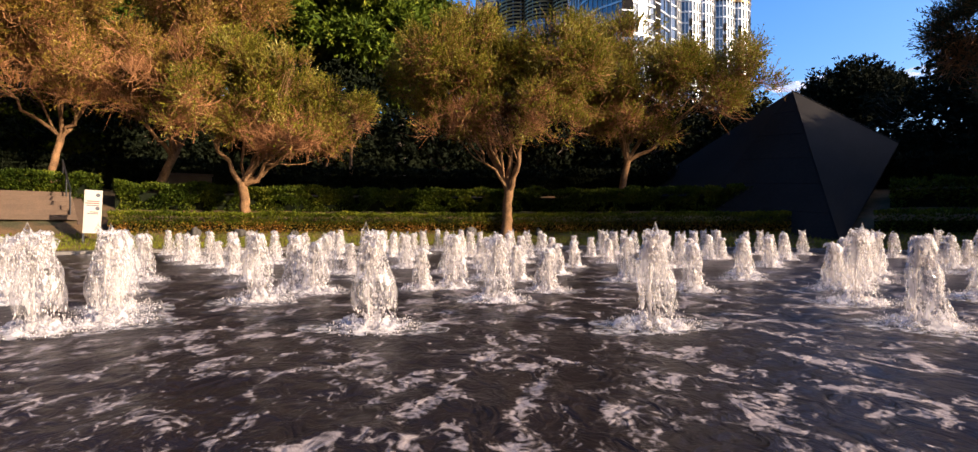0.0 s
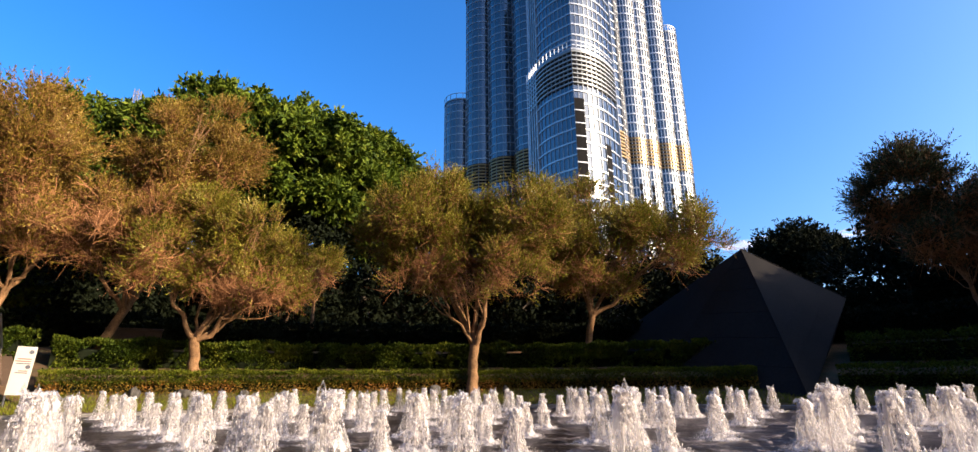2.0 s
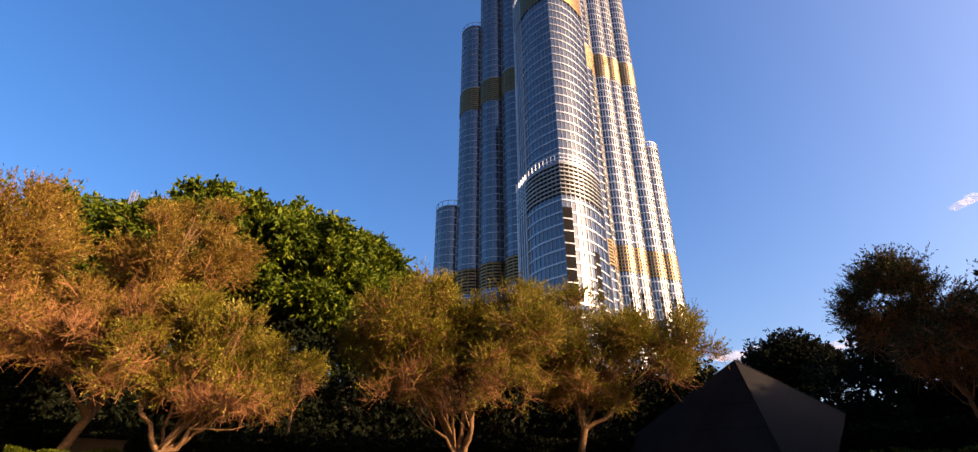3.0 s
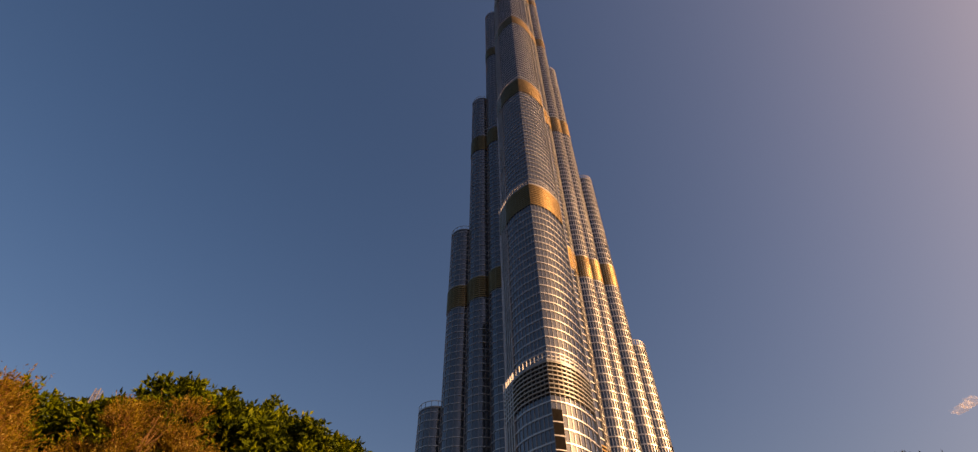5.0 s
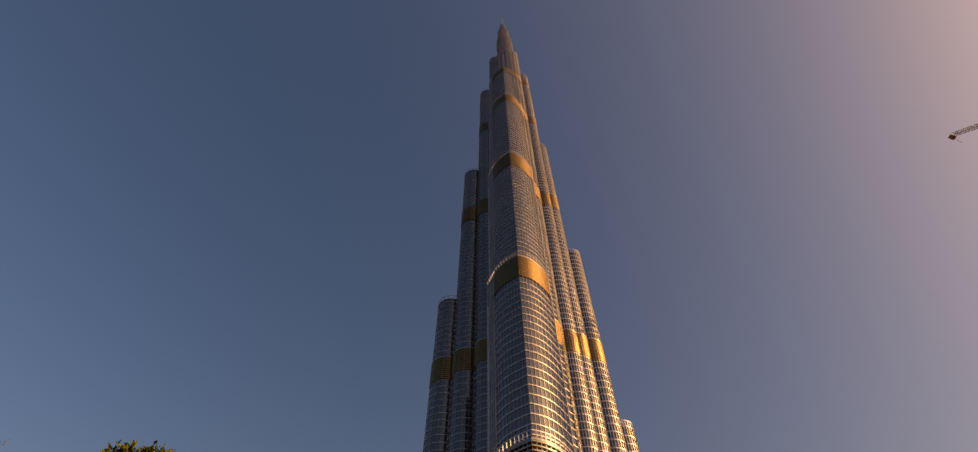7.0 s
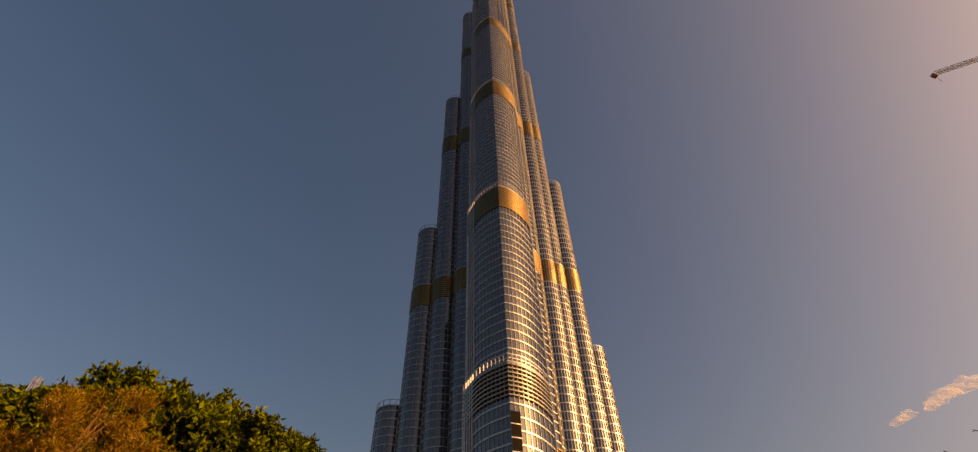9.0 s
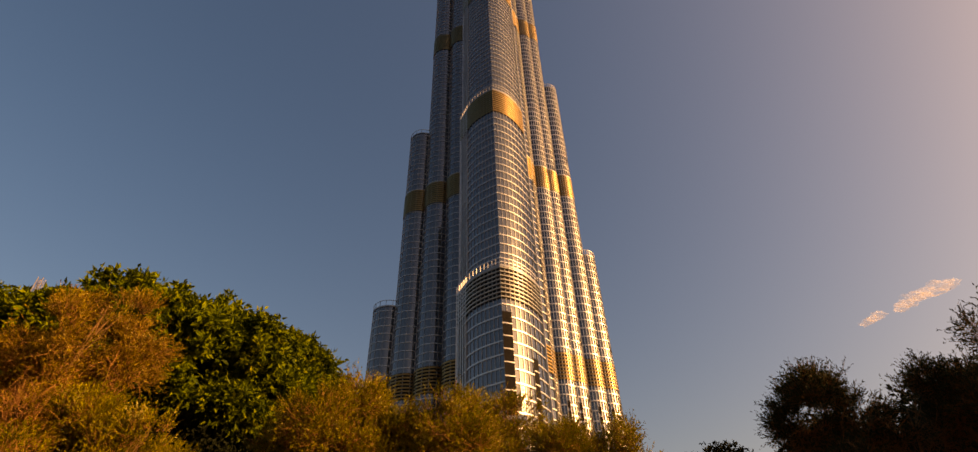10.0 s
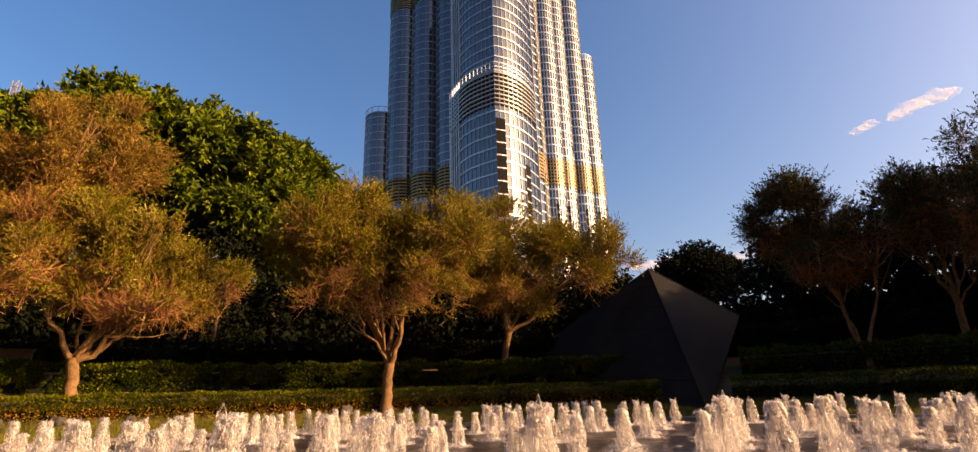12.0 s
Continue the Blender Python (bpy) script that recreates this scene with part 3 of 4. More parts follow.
olive("olive tree with forked pale trunk and fine golden-green crown", 1.9, 20.0,
      [(-1.8, 0.3, 6.5, 2.9, 2.5), (1.6, 0.0, 5.8, 2.4, 2.3), (0.2, -0.4, 4.4, 2.6, 1.5), (-0.1, 0.6, 6.1, 2.0, 2.0), (-1.7, -0.5, 4.5, 2.1, 1.2)], 31, M_OLIVE, lean=0.08, fork=1.75, trunk_r=0.2, sprigs=19500, gap=-0.12)
olive("olive tree with leaning trunk and broad olive-green crown", -24.5, 20.9,
      [(0.9, 0.0, 4.6, 2.5, 2.3), (2.7, 0.3, 3.5, 1.8, 1.4), (-1.3, -0.2, 4.3, 1.8, 1.5), (1.2, -0.6, 3.0, 2.2, 0.8)], 32, M_OLIVE, lean=-0.1, fork=1.55, trunk_r=0.19, sprigs=12000)
olive("tall sparse olive tree with dry reddish twigs", -32.0, 23.5,
      [(2.3, 0.2, 8.6, 2.7, 2.3), (0.5, -1.0, 4.6, 2.9, 1.6), (1.4, 0.0, 6.6, 1.5, 1.2), (-1.5, -0.8, 4.1, 2.0, 1.1)], 33, M_OLIVE_DRY, lean=0.6, fork=1.9, sprigs=11500, bare=1400)
olive("olive tree with dry brownish crown and bare branches", -39.5, 24.3,
      [(-0.2, 0.0, 6.4, 3.6, 2.8), (2.3, -0.6, 5.0, 2.3, 1.7), (-2.6, -0.4, 4.6, 2.2, 1.6), (0.9, -1.3, 3.9, 2.8, 1.1)], 34, M_OLIVE_DRY, lean=0.35, fork=2.2, trunk_r=0.13, sprigs=13500, bare=1400)
olive("olive tree at the garden steps, dry crown", -49.0, 24.0, [(0.0, 0.0, 6.1, 3.6, 3.4)], 35, M_OLIVE_DRY, fork=2.0, sprigs=6000, bare=900)
olive("olive tree with a wide sparse crown leaning over the dark pyramid", 13.8, 23.3,
      [(-0.4, 0.0, 5.5, 3.0, 2.5), (4.3, 0.2, 5.2, 2.4, 1.7), (2.2, 0.0, 5.2, 2.0, 1.7), (0.2, -0.5, 3.4, 2.2, 1.0)], 36, M_OLIVE, lean=0.3, fork=2.0, trunk_r=0.16, sprigs=13000, gap=-0.1)
olive("young olive tree with a slim trunk on the bank", -14.5, 26.5, [(0.0, 0.0, 3.7, 1.5, 1.1)], 38, M_OLIVE, fork=2.2, trunk_r=0.09, sprigs=1350, bare=200, limbs=5)
# shaded group on the other side, its shade also put into the leaf colour
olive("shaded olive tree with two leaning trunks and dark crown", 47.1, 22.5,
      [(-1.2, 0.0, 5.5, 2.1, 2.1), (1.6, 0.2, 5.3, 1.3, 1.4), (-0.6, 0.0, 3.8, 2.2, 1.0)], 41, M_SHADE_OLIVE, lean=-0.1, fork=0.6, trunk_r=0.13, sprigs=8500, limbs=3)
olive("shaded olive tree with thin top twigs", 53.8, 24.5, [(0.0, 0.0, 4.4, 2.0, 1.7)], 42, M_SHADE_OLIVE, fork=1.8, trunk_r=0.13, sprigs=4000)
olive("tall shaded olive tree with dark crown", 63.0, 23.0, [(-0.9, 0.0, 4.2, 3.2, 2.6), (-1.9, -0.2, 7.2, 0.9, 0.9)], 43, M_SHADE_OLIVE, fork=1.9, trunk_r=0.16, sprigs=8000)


def dome(rng, centre, size, n, lump):
    """Flat layered lumps set evenly over a domed crown, and its heart."""
    out = [(*centre, size[0] * 0.68, size[1] * 0.68, size[2] * 0.68)]
    for k in range(n):
        zz = 1 - 1.35 * (k + 0.5) / n
        a = k * 2.39996 + rng.uniform(-0.25, 0.25)
        q = rng.uniform(0.8, 1.02)
        w = math.sqrt(1 - zz * zz)
        s = rng.uniform(0.75, 1.2)
        out.append((centre[0] + q * size[0] * w * math.cos(a), centre[1] + q * size[1] * w * math.sin(a), centre[2] + q * size[2] * zz, lump[0] * s, lump[0] * s, lump[1] * s))
    return out


def broad_tree(label, az, r, lumps, mat, seed, sprigs, leaf=(0.38, 0.17), trunk_r=0.4, fork=3.0, gap=-0.3, leaves=9, name="broadleaf_tree", twig=0.7):
    foot = on_ground(az, r, 0.1)
    at = Matrix.Translation(foot) @ pose(0, 0, 0, 0, 0, -az)
    return tree(label, "tree", at, [(0, 0, 0), (0.1, 0, fork / 2), (0, 0, fork)], fork, 6, lumps, sprigs, leaves, leaf, mat, M_DARKBARK, seed, trunk_r,
                inner=0.62, gap=gap, gap_scale=0.55, droop=0.25, twig_len=twig, group="", name=name)


rng0 = np.random.default_rng(5)
broad_tree("tall broadleaf tree with dense layered green crown", -22.5, 35.0,
           dome(rng0, (1.5, 0, 9.3), (7.3, 4.6, 5.7), 56, (1.75, 0.62)), M_BROAD, 51, 26000, leaf=(0.42, 0.18), gap=-0.12)
broad_tree("dark green broadleaf tree behind the garden", -9.5, 38.0,
           dome(rng0, (0.0, 0, 8.8), (3.6, 3.0, 5.4), 28, (1.4, 0.8)), M_BROAD, 52, 8000)
broad_tree("dark green broadleaf tree behind dry olives", -38.0, 37.0,
           ellipsoids(rng0, 16, (0.0, 0, 7.2), (5.5, 3.5, 4.5), (2.6, 2.5, 1.9)), M_BROAD, 53, 8000)
broad_tree("flat-topped shaded tree beyond the pyramid", 34.3, 44.0,
           ellipsoids(rng0, 18, (0.0, 0, 5.2), (2.3, 2.0, 1.1), (1.3, 1.3, 0.9)) + [(0, 0, 4.6, 2.6, 2.2, 1.5)], M_SHADELEAF, 54, 5200, leaf=(0.24, 0.12), fork=2.4, trunk_r=0.25, gap=-0.5)
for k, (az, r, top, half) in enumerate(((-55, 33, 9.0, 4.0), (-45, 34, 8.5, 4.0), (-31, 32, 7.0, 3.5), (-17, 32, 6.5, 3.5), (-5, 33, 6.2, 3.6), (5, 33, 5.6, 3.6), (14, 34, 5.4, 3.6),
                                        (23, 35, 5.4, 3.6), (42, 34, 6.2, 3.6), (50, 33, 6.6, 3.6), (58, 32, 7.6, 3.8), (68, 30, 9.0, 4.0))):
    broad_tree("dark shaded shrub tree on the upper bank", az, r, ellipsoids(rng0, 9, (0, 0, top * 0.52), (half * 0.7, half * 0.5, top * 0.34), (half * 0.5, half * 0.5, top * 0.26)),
               M_SHADELEAF, 60 + k, 1300, leaf=(0.30, 0.15), fork=1.0, trunk_r=0.2, gap=-0.4, name="shrub_tree")


# ---- dark pyramid ----
def pyramid():
    root = thing("pyramid", "dark slate-clad folded pyramid standing at the lawn", "sculpture")
    apex, toe = polar(29.6, 25.0, 6.25), polar(33.4, 19.3, 0.15)
    right = polar(37.5, 26.0, 3.95)
    left, left_low = polar(13.5, 27.5, 1.9), polar(20.0, 22.4, 0.6)
    back, backr = polar(26.0, 34.0, 2.5), polar(36.0, 33.0, 2.5)
    bm = bmesh.new()
    vs = {k: bm.verts.new(p) for k, p in dict(a=apex, t=toe, r=right, l=left, ll=left_low, b=back, br=backr).items()}
    for loop in (("a", "t", "ll"), ("a", "ll", "l"), ("a", "r", "t"), ("a", "l", "b"), ("a", "b", "br"), ("a", "br", "r"), ("l", "ll", "b"),
                 ("t", "r", "br"), ("t", "br", "b"), ("t", "b", "ll")):
        bm.faces.new([vs[k] for k in loop])
    part("body", bm_mesh("body", bm, M_PYRAMID), root)
    # raised seams between cladding sheets
    bm = bmesh.new()
    for k in range(1, 6):
        q = k / 6
        rod(bm, apex.lerp(toe, q), apex.lerp(left_low, q), 0.012, seg=4)
        rod(bm, apex.lerp(toe, q), apex.lerp(right, q), 0.012, seg=4)
    part("seams", bm_mesh("seams", bm, M_PYRAMID), root)
    bm = bmesh.new()
    rod(bm, apex, toe, 0.03, seg=6)
    rod(bm, apex, right, 0.03, seg=6)
    part("edge_trim", bm_mesh("edge_trim", bm, M_PYRAMID), root)


pyramid()


# ---- sign, steps, stones ----
def sign():
    at = Matrix.Translation(on_ground(-36.7, 19.4, 0.0)) @ pose(0, 0, 0, 0, 2.5, 38)
    root = thing("information_sign", "upright white information board with small print on dark legs", "sign", at)
    bm = bmesh.new()
    box(bm, 0.43, 0.06, 1.26, pose(0, 0, 0.30), 0.012)
    part("board", bm_mesh("board", bm, M_SIGN), root)
    for x in (-0.19, 0.19):
        bm = bmesh.new()
        box(bm, 0.05, 0.05, 0.36, pose(x, 0, -0.05), 0.006)
        part("leg", bm_mesh("leg", bm, M_METAL), root, "dark metal leg")
    for x, z, w, h, mt in ((0.0, 1.22, 0.30, 0.03, M_SIGNRED), (-0.02, 1.16, 0.34, 0.03, M_SIGNRED), (0.0, 1.10, 0.3, 0.026, M_SIGNPRINT), (0.03, 0.91, 0.2, 0.026, M_SIGNRED), (0.0, 0.86, 0.26, 0.026, M_SIGNPRINT)):
        bm = bmesh.new()
        box(bm, w, 0.004, h, pose(x, -0.032, z))
        part("print_line", bm_mesh("print_line", bm, mt), root)
    for z in (1.42, 1.03):
        bm = bmesh.new()
        bmesh.ops.create_cone(bm, cap_ends=True, segments=16, radius1=0.055, radius2=0.055, depth=0.006, matrix=pose(0.11, -0.032, z, 90))
        part("symbol_disc", bm_mesh("symbol_disc", bm, M_SIGNPRINT), root, "dark round symbol")


sign()


def steps():
    root = thing("garden_steps", "brown stone garden steps climbing the bank", "steps", Matrix.Translation(on_ground(-42.0, 21.2, 0.0)) @ pose(0, 0, 0, 0, 0, 42))
    for k in range(9):
        bm = bmesh.new()
        box(bm, 3.2, 0.42, 0.16, pose(0, k * 0.40, k * 0.16), 0.012)
        part("step", bm_mesh("step", bm, M_STONE), root)
    for x in (-1.75, 1.75):
        bm = bmesh.new()
        box(bm, 0.3, 3.9, 0.5, pose(x, 1.6, 0.1, 21), 0.02)
        part("side_wall", bm_mesh("side_wall", bm, M_STONE), root)
    rail = thing("handrail", "dark metal handrail beside the garden steps", "handrail", root.matrix_basis @ pose(1.45, 0, 0))
    for k in range(3):
        bm = bmesh.new()
        rod(bm, (0, 0.1 + k * 1.5, k * 0.6), (0, 0.1 + k * 1.5, 0.95 + k * 0.6), 0.025, seg=8)
        part("post", bm_mesh("post", bm, M_METAL), rail)
    bm = bmesh.new()
    rod(bm, (0, -0.1, 0.90), (0, 3.3, 2.2), 0.028, seg=8)
    part("rail", bm_mesh("rail", bm, M_METAL), rail)


steps()


def terrace_wall(label, az, r, w, h):
    m = Matrix.Translation(on_ground(az, r, 0.05)) @ pose(0, 0, 0, 0, 0, -az)
    root = thing("terrace_wall", label, "wall", m)
    bm = bmesh.new()
    box(bm, w, 0.35, h, None, 0.02)
    part("wall_body", bm_mesh("wall_body", bm, M_STONE), root)
    bm = bmesh.new()
    box(bm, w + 0.1, 0.45, 0.07, pose(0, 0, h), 0.012)
    part("capstone", bm_mesh("capstone", bm, M_STONE), root)


terrace_wall("low brown stone terrace wall among shrubs", -29.5, 24.8, 1.8, 0.9)
terrace_wall("low brown stone terrace wall beside the steps", -46.0, 22.0, 2.2, 0.9)


def stone(az, r, size, seed, label):
    bm = bmesh.new()
    bmesh.ops.create_icosphere(bm, subdivisions=3, radius=1)
    for v in bm.verts:
        v.co *= 1 + 0.35 * noise.noise(v.co * 1.6 + Vector((seed, 0, 0))) + 0.08 * noise.noise(v.co * 6)
        v.co = Vector((v.co.x * size[0], v.co.y * size[1], v.co.z * size[2]))
    tagged(new("stone", bm_mesh("stone", bm, M_ROCK, True)), label, "stone", "stones along the lawn").matrix_basis = Matrix.Translation(on_ground(az, r, 0.0) + Vector((0, 0, size[2] * 0.5)))


stone(-28.8, 20.0, (0.17, 0.15, 0.20), 1, "small dark stone at the hedge's foot")
stone(-25.0, 20.05, (0.24, 0.16, 0.16), 2, "brown stone at the hedge's foot")
stone(-2.0, 20.0, (0.26, 0.2, 0.2), 3, "rounded dark stone beside the tree trunk")
stone(5.3, 20.0, (0.1, 0.08, 0.17), 4, "small pale upright stone on the lawn")
stone(-20.0, 20.05, (0.14, 0.12, 0.12), 5, "small dark stone at the hedge's foot")


# ---- fountain jets ----
OCTA_V = np.array([(1, 0, 0), (-1, 0, 0), (0, 1, 0), (0, -1, 0), (0, 0, 1), (0, 0, -1)], dtype=float)
OCTA_F = np.array([(0, 2, 4), (2, 1, 4), (1, 3, 4), (3, 0, 4), (2, 0, 5), (1, 2, 5), (3, 1, 5), (0, 3, 5)])


def drops_mesh(name, p, s, stretch, mat):
    """Small rounded drops at points p of size s, drawn out upright."""
    v = p[:, None, :] + OCTA_V[None] * s[:, None, None] * np.stack([np.ones(len(p)), np.ones(len(p)), stretch], 1)[:, None, :]
    f = (np.arange(len(p))[:, None, None] * 6 + OCTA_F[None]).reshape(-1, 3)
    return raw_mesh(name, v.reshape(-1, 3), f, mat, True)


def jet(seed, h, spread, drift):
    """One fountain jet: nozzle, rising column, veil of falling water, loose drops and foam where it lands."""
    rng = np.random.default_rng(seed)
    root = thing("fountain_jet", "white fountain jet of falling water above the pool", "fountain jet", None, "jets of the fountain")
    bm = bmesh.new()
    rod(bm, (0, 0, -0.35), (0, 0, 0.02), 0.014, 0.012, 8)
    rod(bm, (0, 0, 0.0), (0, 0, 0.05), 0.010, 0.007, 8)
    part("nozzle", bm_mesh("nozzle", bm, M_NOZZLE), root, "brass nozzle")
    col = Heap()
    z = np.linspace(0.03, h * 0.84, 14)
    k = (z / h)
    line = np.stack([drift * 0.35 * k ** 3 + rng.normal(scale=0.003, size=14), rng.normal(scale=0.003, size=14), z], 1)
    tube(col, line, 0.007 + 0.020 * k ** 3 + rng.uniform(0, 0.004, 14), 7)
    part("column", col.mesh("column", M_DROPS, True), root)
    # veil: a thin torn sleeve widening downwards; crest: a lumpy white cap where the water turns over
    def sleeve(nm, mat, z0, z1, wide, lumps, hemmed, nz, na, fine):
        v, f = [], []
        for i in range(nz):
            q = i / (nz - 1)
            kz = z0 + (z1 - z0) * q
            rad = spread * wide * (1.5 - 0.85 * kz) * math.sqrt(max(0.0, 1 - (kz / z1) ** 6)) + 0.004
            for j in range(na):
                a = 2 * math.pi * j / na
                ca, sa = math.cos(a), math.sin(a)
                lump = 1 + lumps * noise.noise(Vector((ca * fine, sa * fine, kz * 1.1 * fine + seed)))
                hem = hemmed * h * (1 + 1.4 * noise.noise(Vector((ca * 2.6, sa * 2.6, seed + 0.4)))) * (1 - q)
                v.append((rad * lump * ca + drift * (1.1 - kz * 0.6), rad * lump * sa, h * kz * (1 - 0.1 * q ** 8) + hem + 0.10 * spread * noise.noise(Vector((ca * 3.1, sa * 3.1, seed + 7 * q))) * q * (1 - q ** 4)))
        for i in range(nz - 1):
            for j in range(na):
                j2 = (j + 1) % na
                f.append((i * na + j, i * na + j2, (i + 1) * na + j2, (i + 1) * na + j))
        return part(nm, raw_mesh(nm, v, f, mat, True), root)

    sleeve("veil", M_VEIL, 0.05, 0.98, 0.95, 0.8, 0.12, 18, 22, 1.7)
    sleeve("crest", M_CREST, 0.66, 1.0, 0.98, 0.75, 0.2, 16, 24, 2.2)
    # loose drops: strands falling round the column, thick at the crest, flung wider below
    n = 1000
    zz = h * np.concatenate([0.93 - 0.30 * rng.random(360) ** 1.2, 0.93 * rng.random(n - 360) ** 1.1])
    rr = spread * (0.2 + 1.0 * rng.random(n)) * (1.55 - 0.85 * zz / h) * np.sqrt(np.clip(1.06 - (zz / h) ** 5, 0.03, 1))
    an = rng.uniform(0, 2 * np.pi, n)
    strand = np.round(an * 2.2) / 2.2 + seed
    an = np.where(rng.random(n) < 0.55, strand + rng.normal(scale=0.07, size=n), an)
    p = np.stack([rr * np.cos(an) + drift * (1.1 - 0.6 * zz / h), rr * np.sin(an), np.maximum(zz, 0.01)], 1)
    tagged(part("spray", drops_mesh("spray", p, 0.002 + 0.007 * rng.random(n) ** 2, rng.uniform(1.0, 3.6, n), M_DROPS), root), kind="stuff")
    # splash on the water: a low torn mound, and small drops leaping from it
    v, f = [], []
    nr, na = 9, 30
    for i in range(nr):
        for j in range(na):
            a, q = 2 * math.pi * j / na, i / (nr - 1)
            edge = 1 + 0.5 * noise.noise(Vector((math.cos(a) * 1.8, math.sin(a) * 1.8, seed * 0.7)))
            rr = spread * (0.25 + 2.5 * q) * edge
            lump = max(0.0, 0.35 + 1.3 * noise.noise(Vector((rr * math.cos(a) * 14, rr * math.sin(a) * 14, seed))))
            v.append((rr * math.cos(a) + drift * 0.8, rr * math.sin(a), 0.012 + (0.08 + 0.9 * spread) * lump * (1 - q) ** 0.7))
    for i in range(nr - 1):
        for j in range(na):
            j2 = (j + 1) % na
            f.append((i * na + j, (i + 1) * na + j, (i + 1) * na + j2, i * na + j2))
    part("splash", raw_mesh("splash", v, f, M_LACE, True), root)
    n = 720
    an, rr = rng.uniform(0, 2 * np.pi, n), spread * 3.5 * rng.random(n) ** 0.6
    p = np.stack([rr * np.cos(an) + drift * 0.8, rr * np.sin(an), np.abs(rng.normal(scale=0.09, size=n)) * np.exp(-rr / spread / 2.6) + 0.01], 1)
    tagged(part("splash_spray", drops_mesh("splash_spray", p, 0.002 + 0.004 * rng.random(n) ** 2, rng.uniform(0.6, 2.0, n), M_DROPS), root), kind="stuff")
    # thin sheet of foam spreading round the foot
    v, f = [(drift * 0.8, 0, 0.02)], []
    for i in range(1, 6):
        for j in range(24):
            a = 2 * math.pi * j / 24
            edge = 1 + 0.45 * noise.noise(Vector((math.cos(a) * 1.6, math.sin(a) * 1.6, seed * 1.3)))
            rr = spread * 4.6 * edge * i / 5
            v.append((rr * math.cos(a) + drift * 0.8, rr * math.sin(a) * 0.8, 0.022 - 0.002 * i + 0.012 * noise.noise(Vector((rr * 9, a, seed)))))
    for i in range(1, 5):
        for j in range(24):
            j2 = (j + 1) % 24
            f.append((1 + (i - 1) * 24 + j, 1 + i * 24 + j, 1 + i * 24 + j2, 1 + (i - 1) * 24 + j2))
    part("foam_patch", raw_mesh("foam_patch", v[1:], np.array(f) - 1, M_LACE, True), root)
    return root


def fountain():
    rng = random.Random(9)
    kinds = [jet(70 + k, h, s, d) for k, (h, s, d) in enumerate(((0.58, 0.085, 0.05), (0.63, 0.095, 0.06), (0.52, 0.08, -0.03), (0.60, 0.09, 0.06), (0.67, 0.085, 0.03), (0.50, 0.075, 0.04), (0.62, 0.08, -0.04), (0.71, 0.105, 0.08), (0.67, 0.095, 0.06), (0.74, 0.10, 0.05)))]
    places = [(-3.2, 3.75), (-0.88, 3.9), (1.18, 3.92), (3.15, 3.95), (-5.3, 3.9), (5.2, 4.0),
              (-2.95, 4.1), (-3.3, 4.75), (0.05, 5.35), (3.5, 5.1), (-2.35, 5.3), (-4.6, 5.2), (5.0, 5.4), (6.9, 5.3)]
    for row in range(2, 12):
        y = 3.95 + row * 1.12
        for c in range(-14, 15):
            x = 0.12 + (c + 0.5 * (row % 2 == 0)) * 1.62 - 0.02 * row
            x += rng.uniform(-0.22, 0.22)
            yy = y + rng.uniform(-0.22, 0.22) - 0.004 * x * x
            if math.hypot(x, yy) < 17.3 and abs(x) < yy * 1.2 + 1.0:
                places.append((x, yy))
                if rng.random() < 0.38:
                    places.append((x + rng.uniform(0.22, 0.42), yy + rng.uniform(-0.2, 0.2)))
    used = set()
    for x, y in places:
        k = rng.randrange(7) if y > 5.5 else rng.choice((7, 8, 9))
        m = Matrix.Translation((x, y, 0)) @ pose(0, 0, 0, 0, 0, rng.uniform(-25, 25))
        if k not in used:
            used.add(k)
            kinds[k].matrix_basis = m
        else:
            copy_thing(kinds[k], m)


fountain()


# ---- the skyscraper ----
AXIS = Vector((50.6, 181.1, 0))
BANDS = ((77.0, 88.0), (172.0, 186.0), (301.0, 318.0), (436.0, 450.0), (535.0, 546.0))
FLOOR_H = 3.7


def outset(prof, d):
    """The outline moved outwards by d."""
    n = len(prof)
    out = []
    for i in range(n):
        t = (prof[(i + 1) % n] - prof[i - 1])
        nrm = Vector((t.y, -t.x)).normalized()
        out.append(prof[i] + nrm * d)
    return out


def ring(heap, prof, d0, d1, z0, z1, span, lean=0.0):
    """A band round the outline from d0 to d1 outside it: underside, face and top, over the edges in span."""
    a, b = outset(prof, d0), outset(prof, d1)
    n = len(prof)
    low = outset(prof, d1 - lean) if lean else b
    v = [(*q, z0) for pr in (a, low) for q in pr] + [(*q, z1) for pr in (a, b) for q in pr]
    f = []
    for i in span:
        j = (i + 1) % n
        f += [(n + i, n + j, 3 * n + j, 3 * n + i), (i, j, n + j, n + i), (3 * n + i, 3 * n + j, 2 * n + j, 2 * n + i)]
    used, back = np.unique(np.array(f).ravel(), return_inverse=True)
    heap.add(np.array(v)[used], back.reshape(-1, 4))


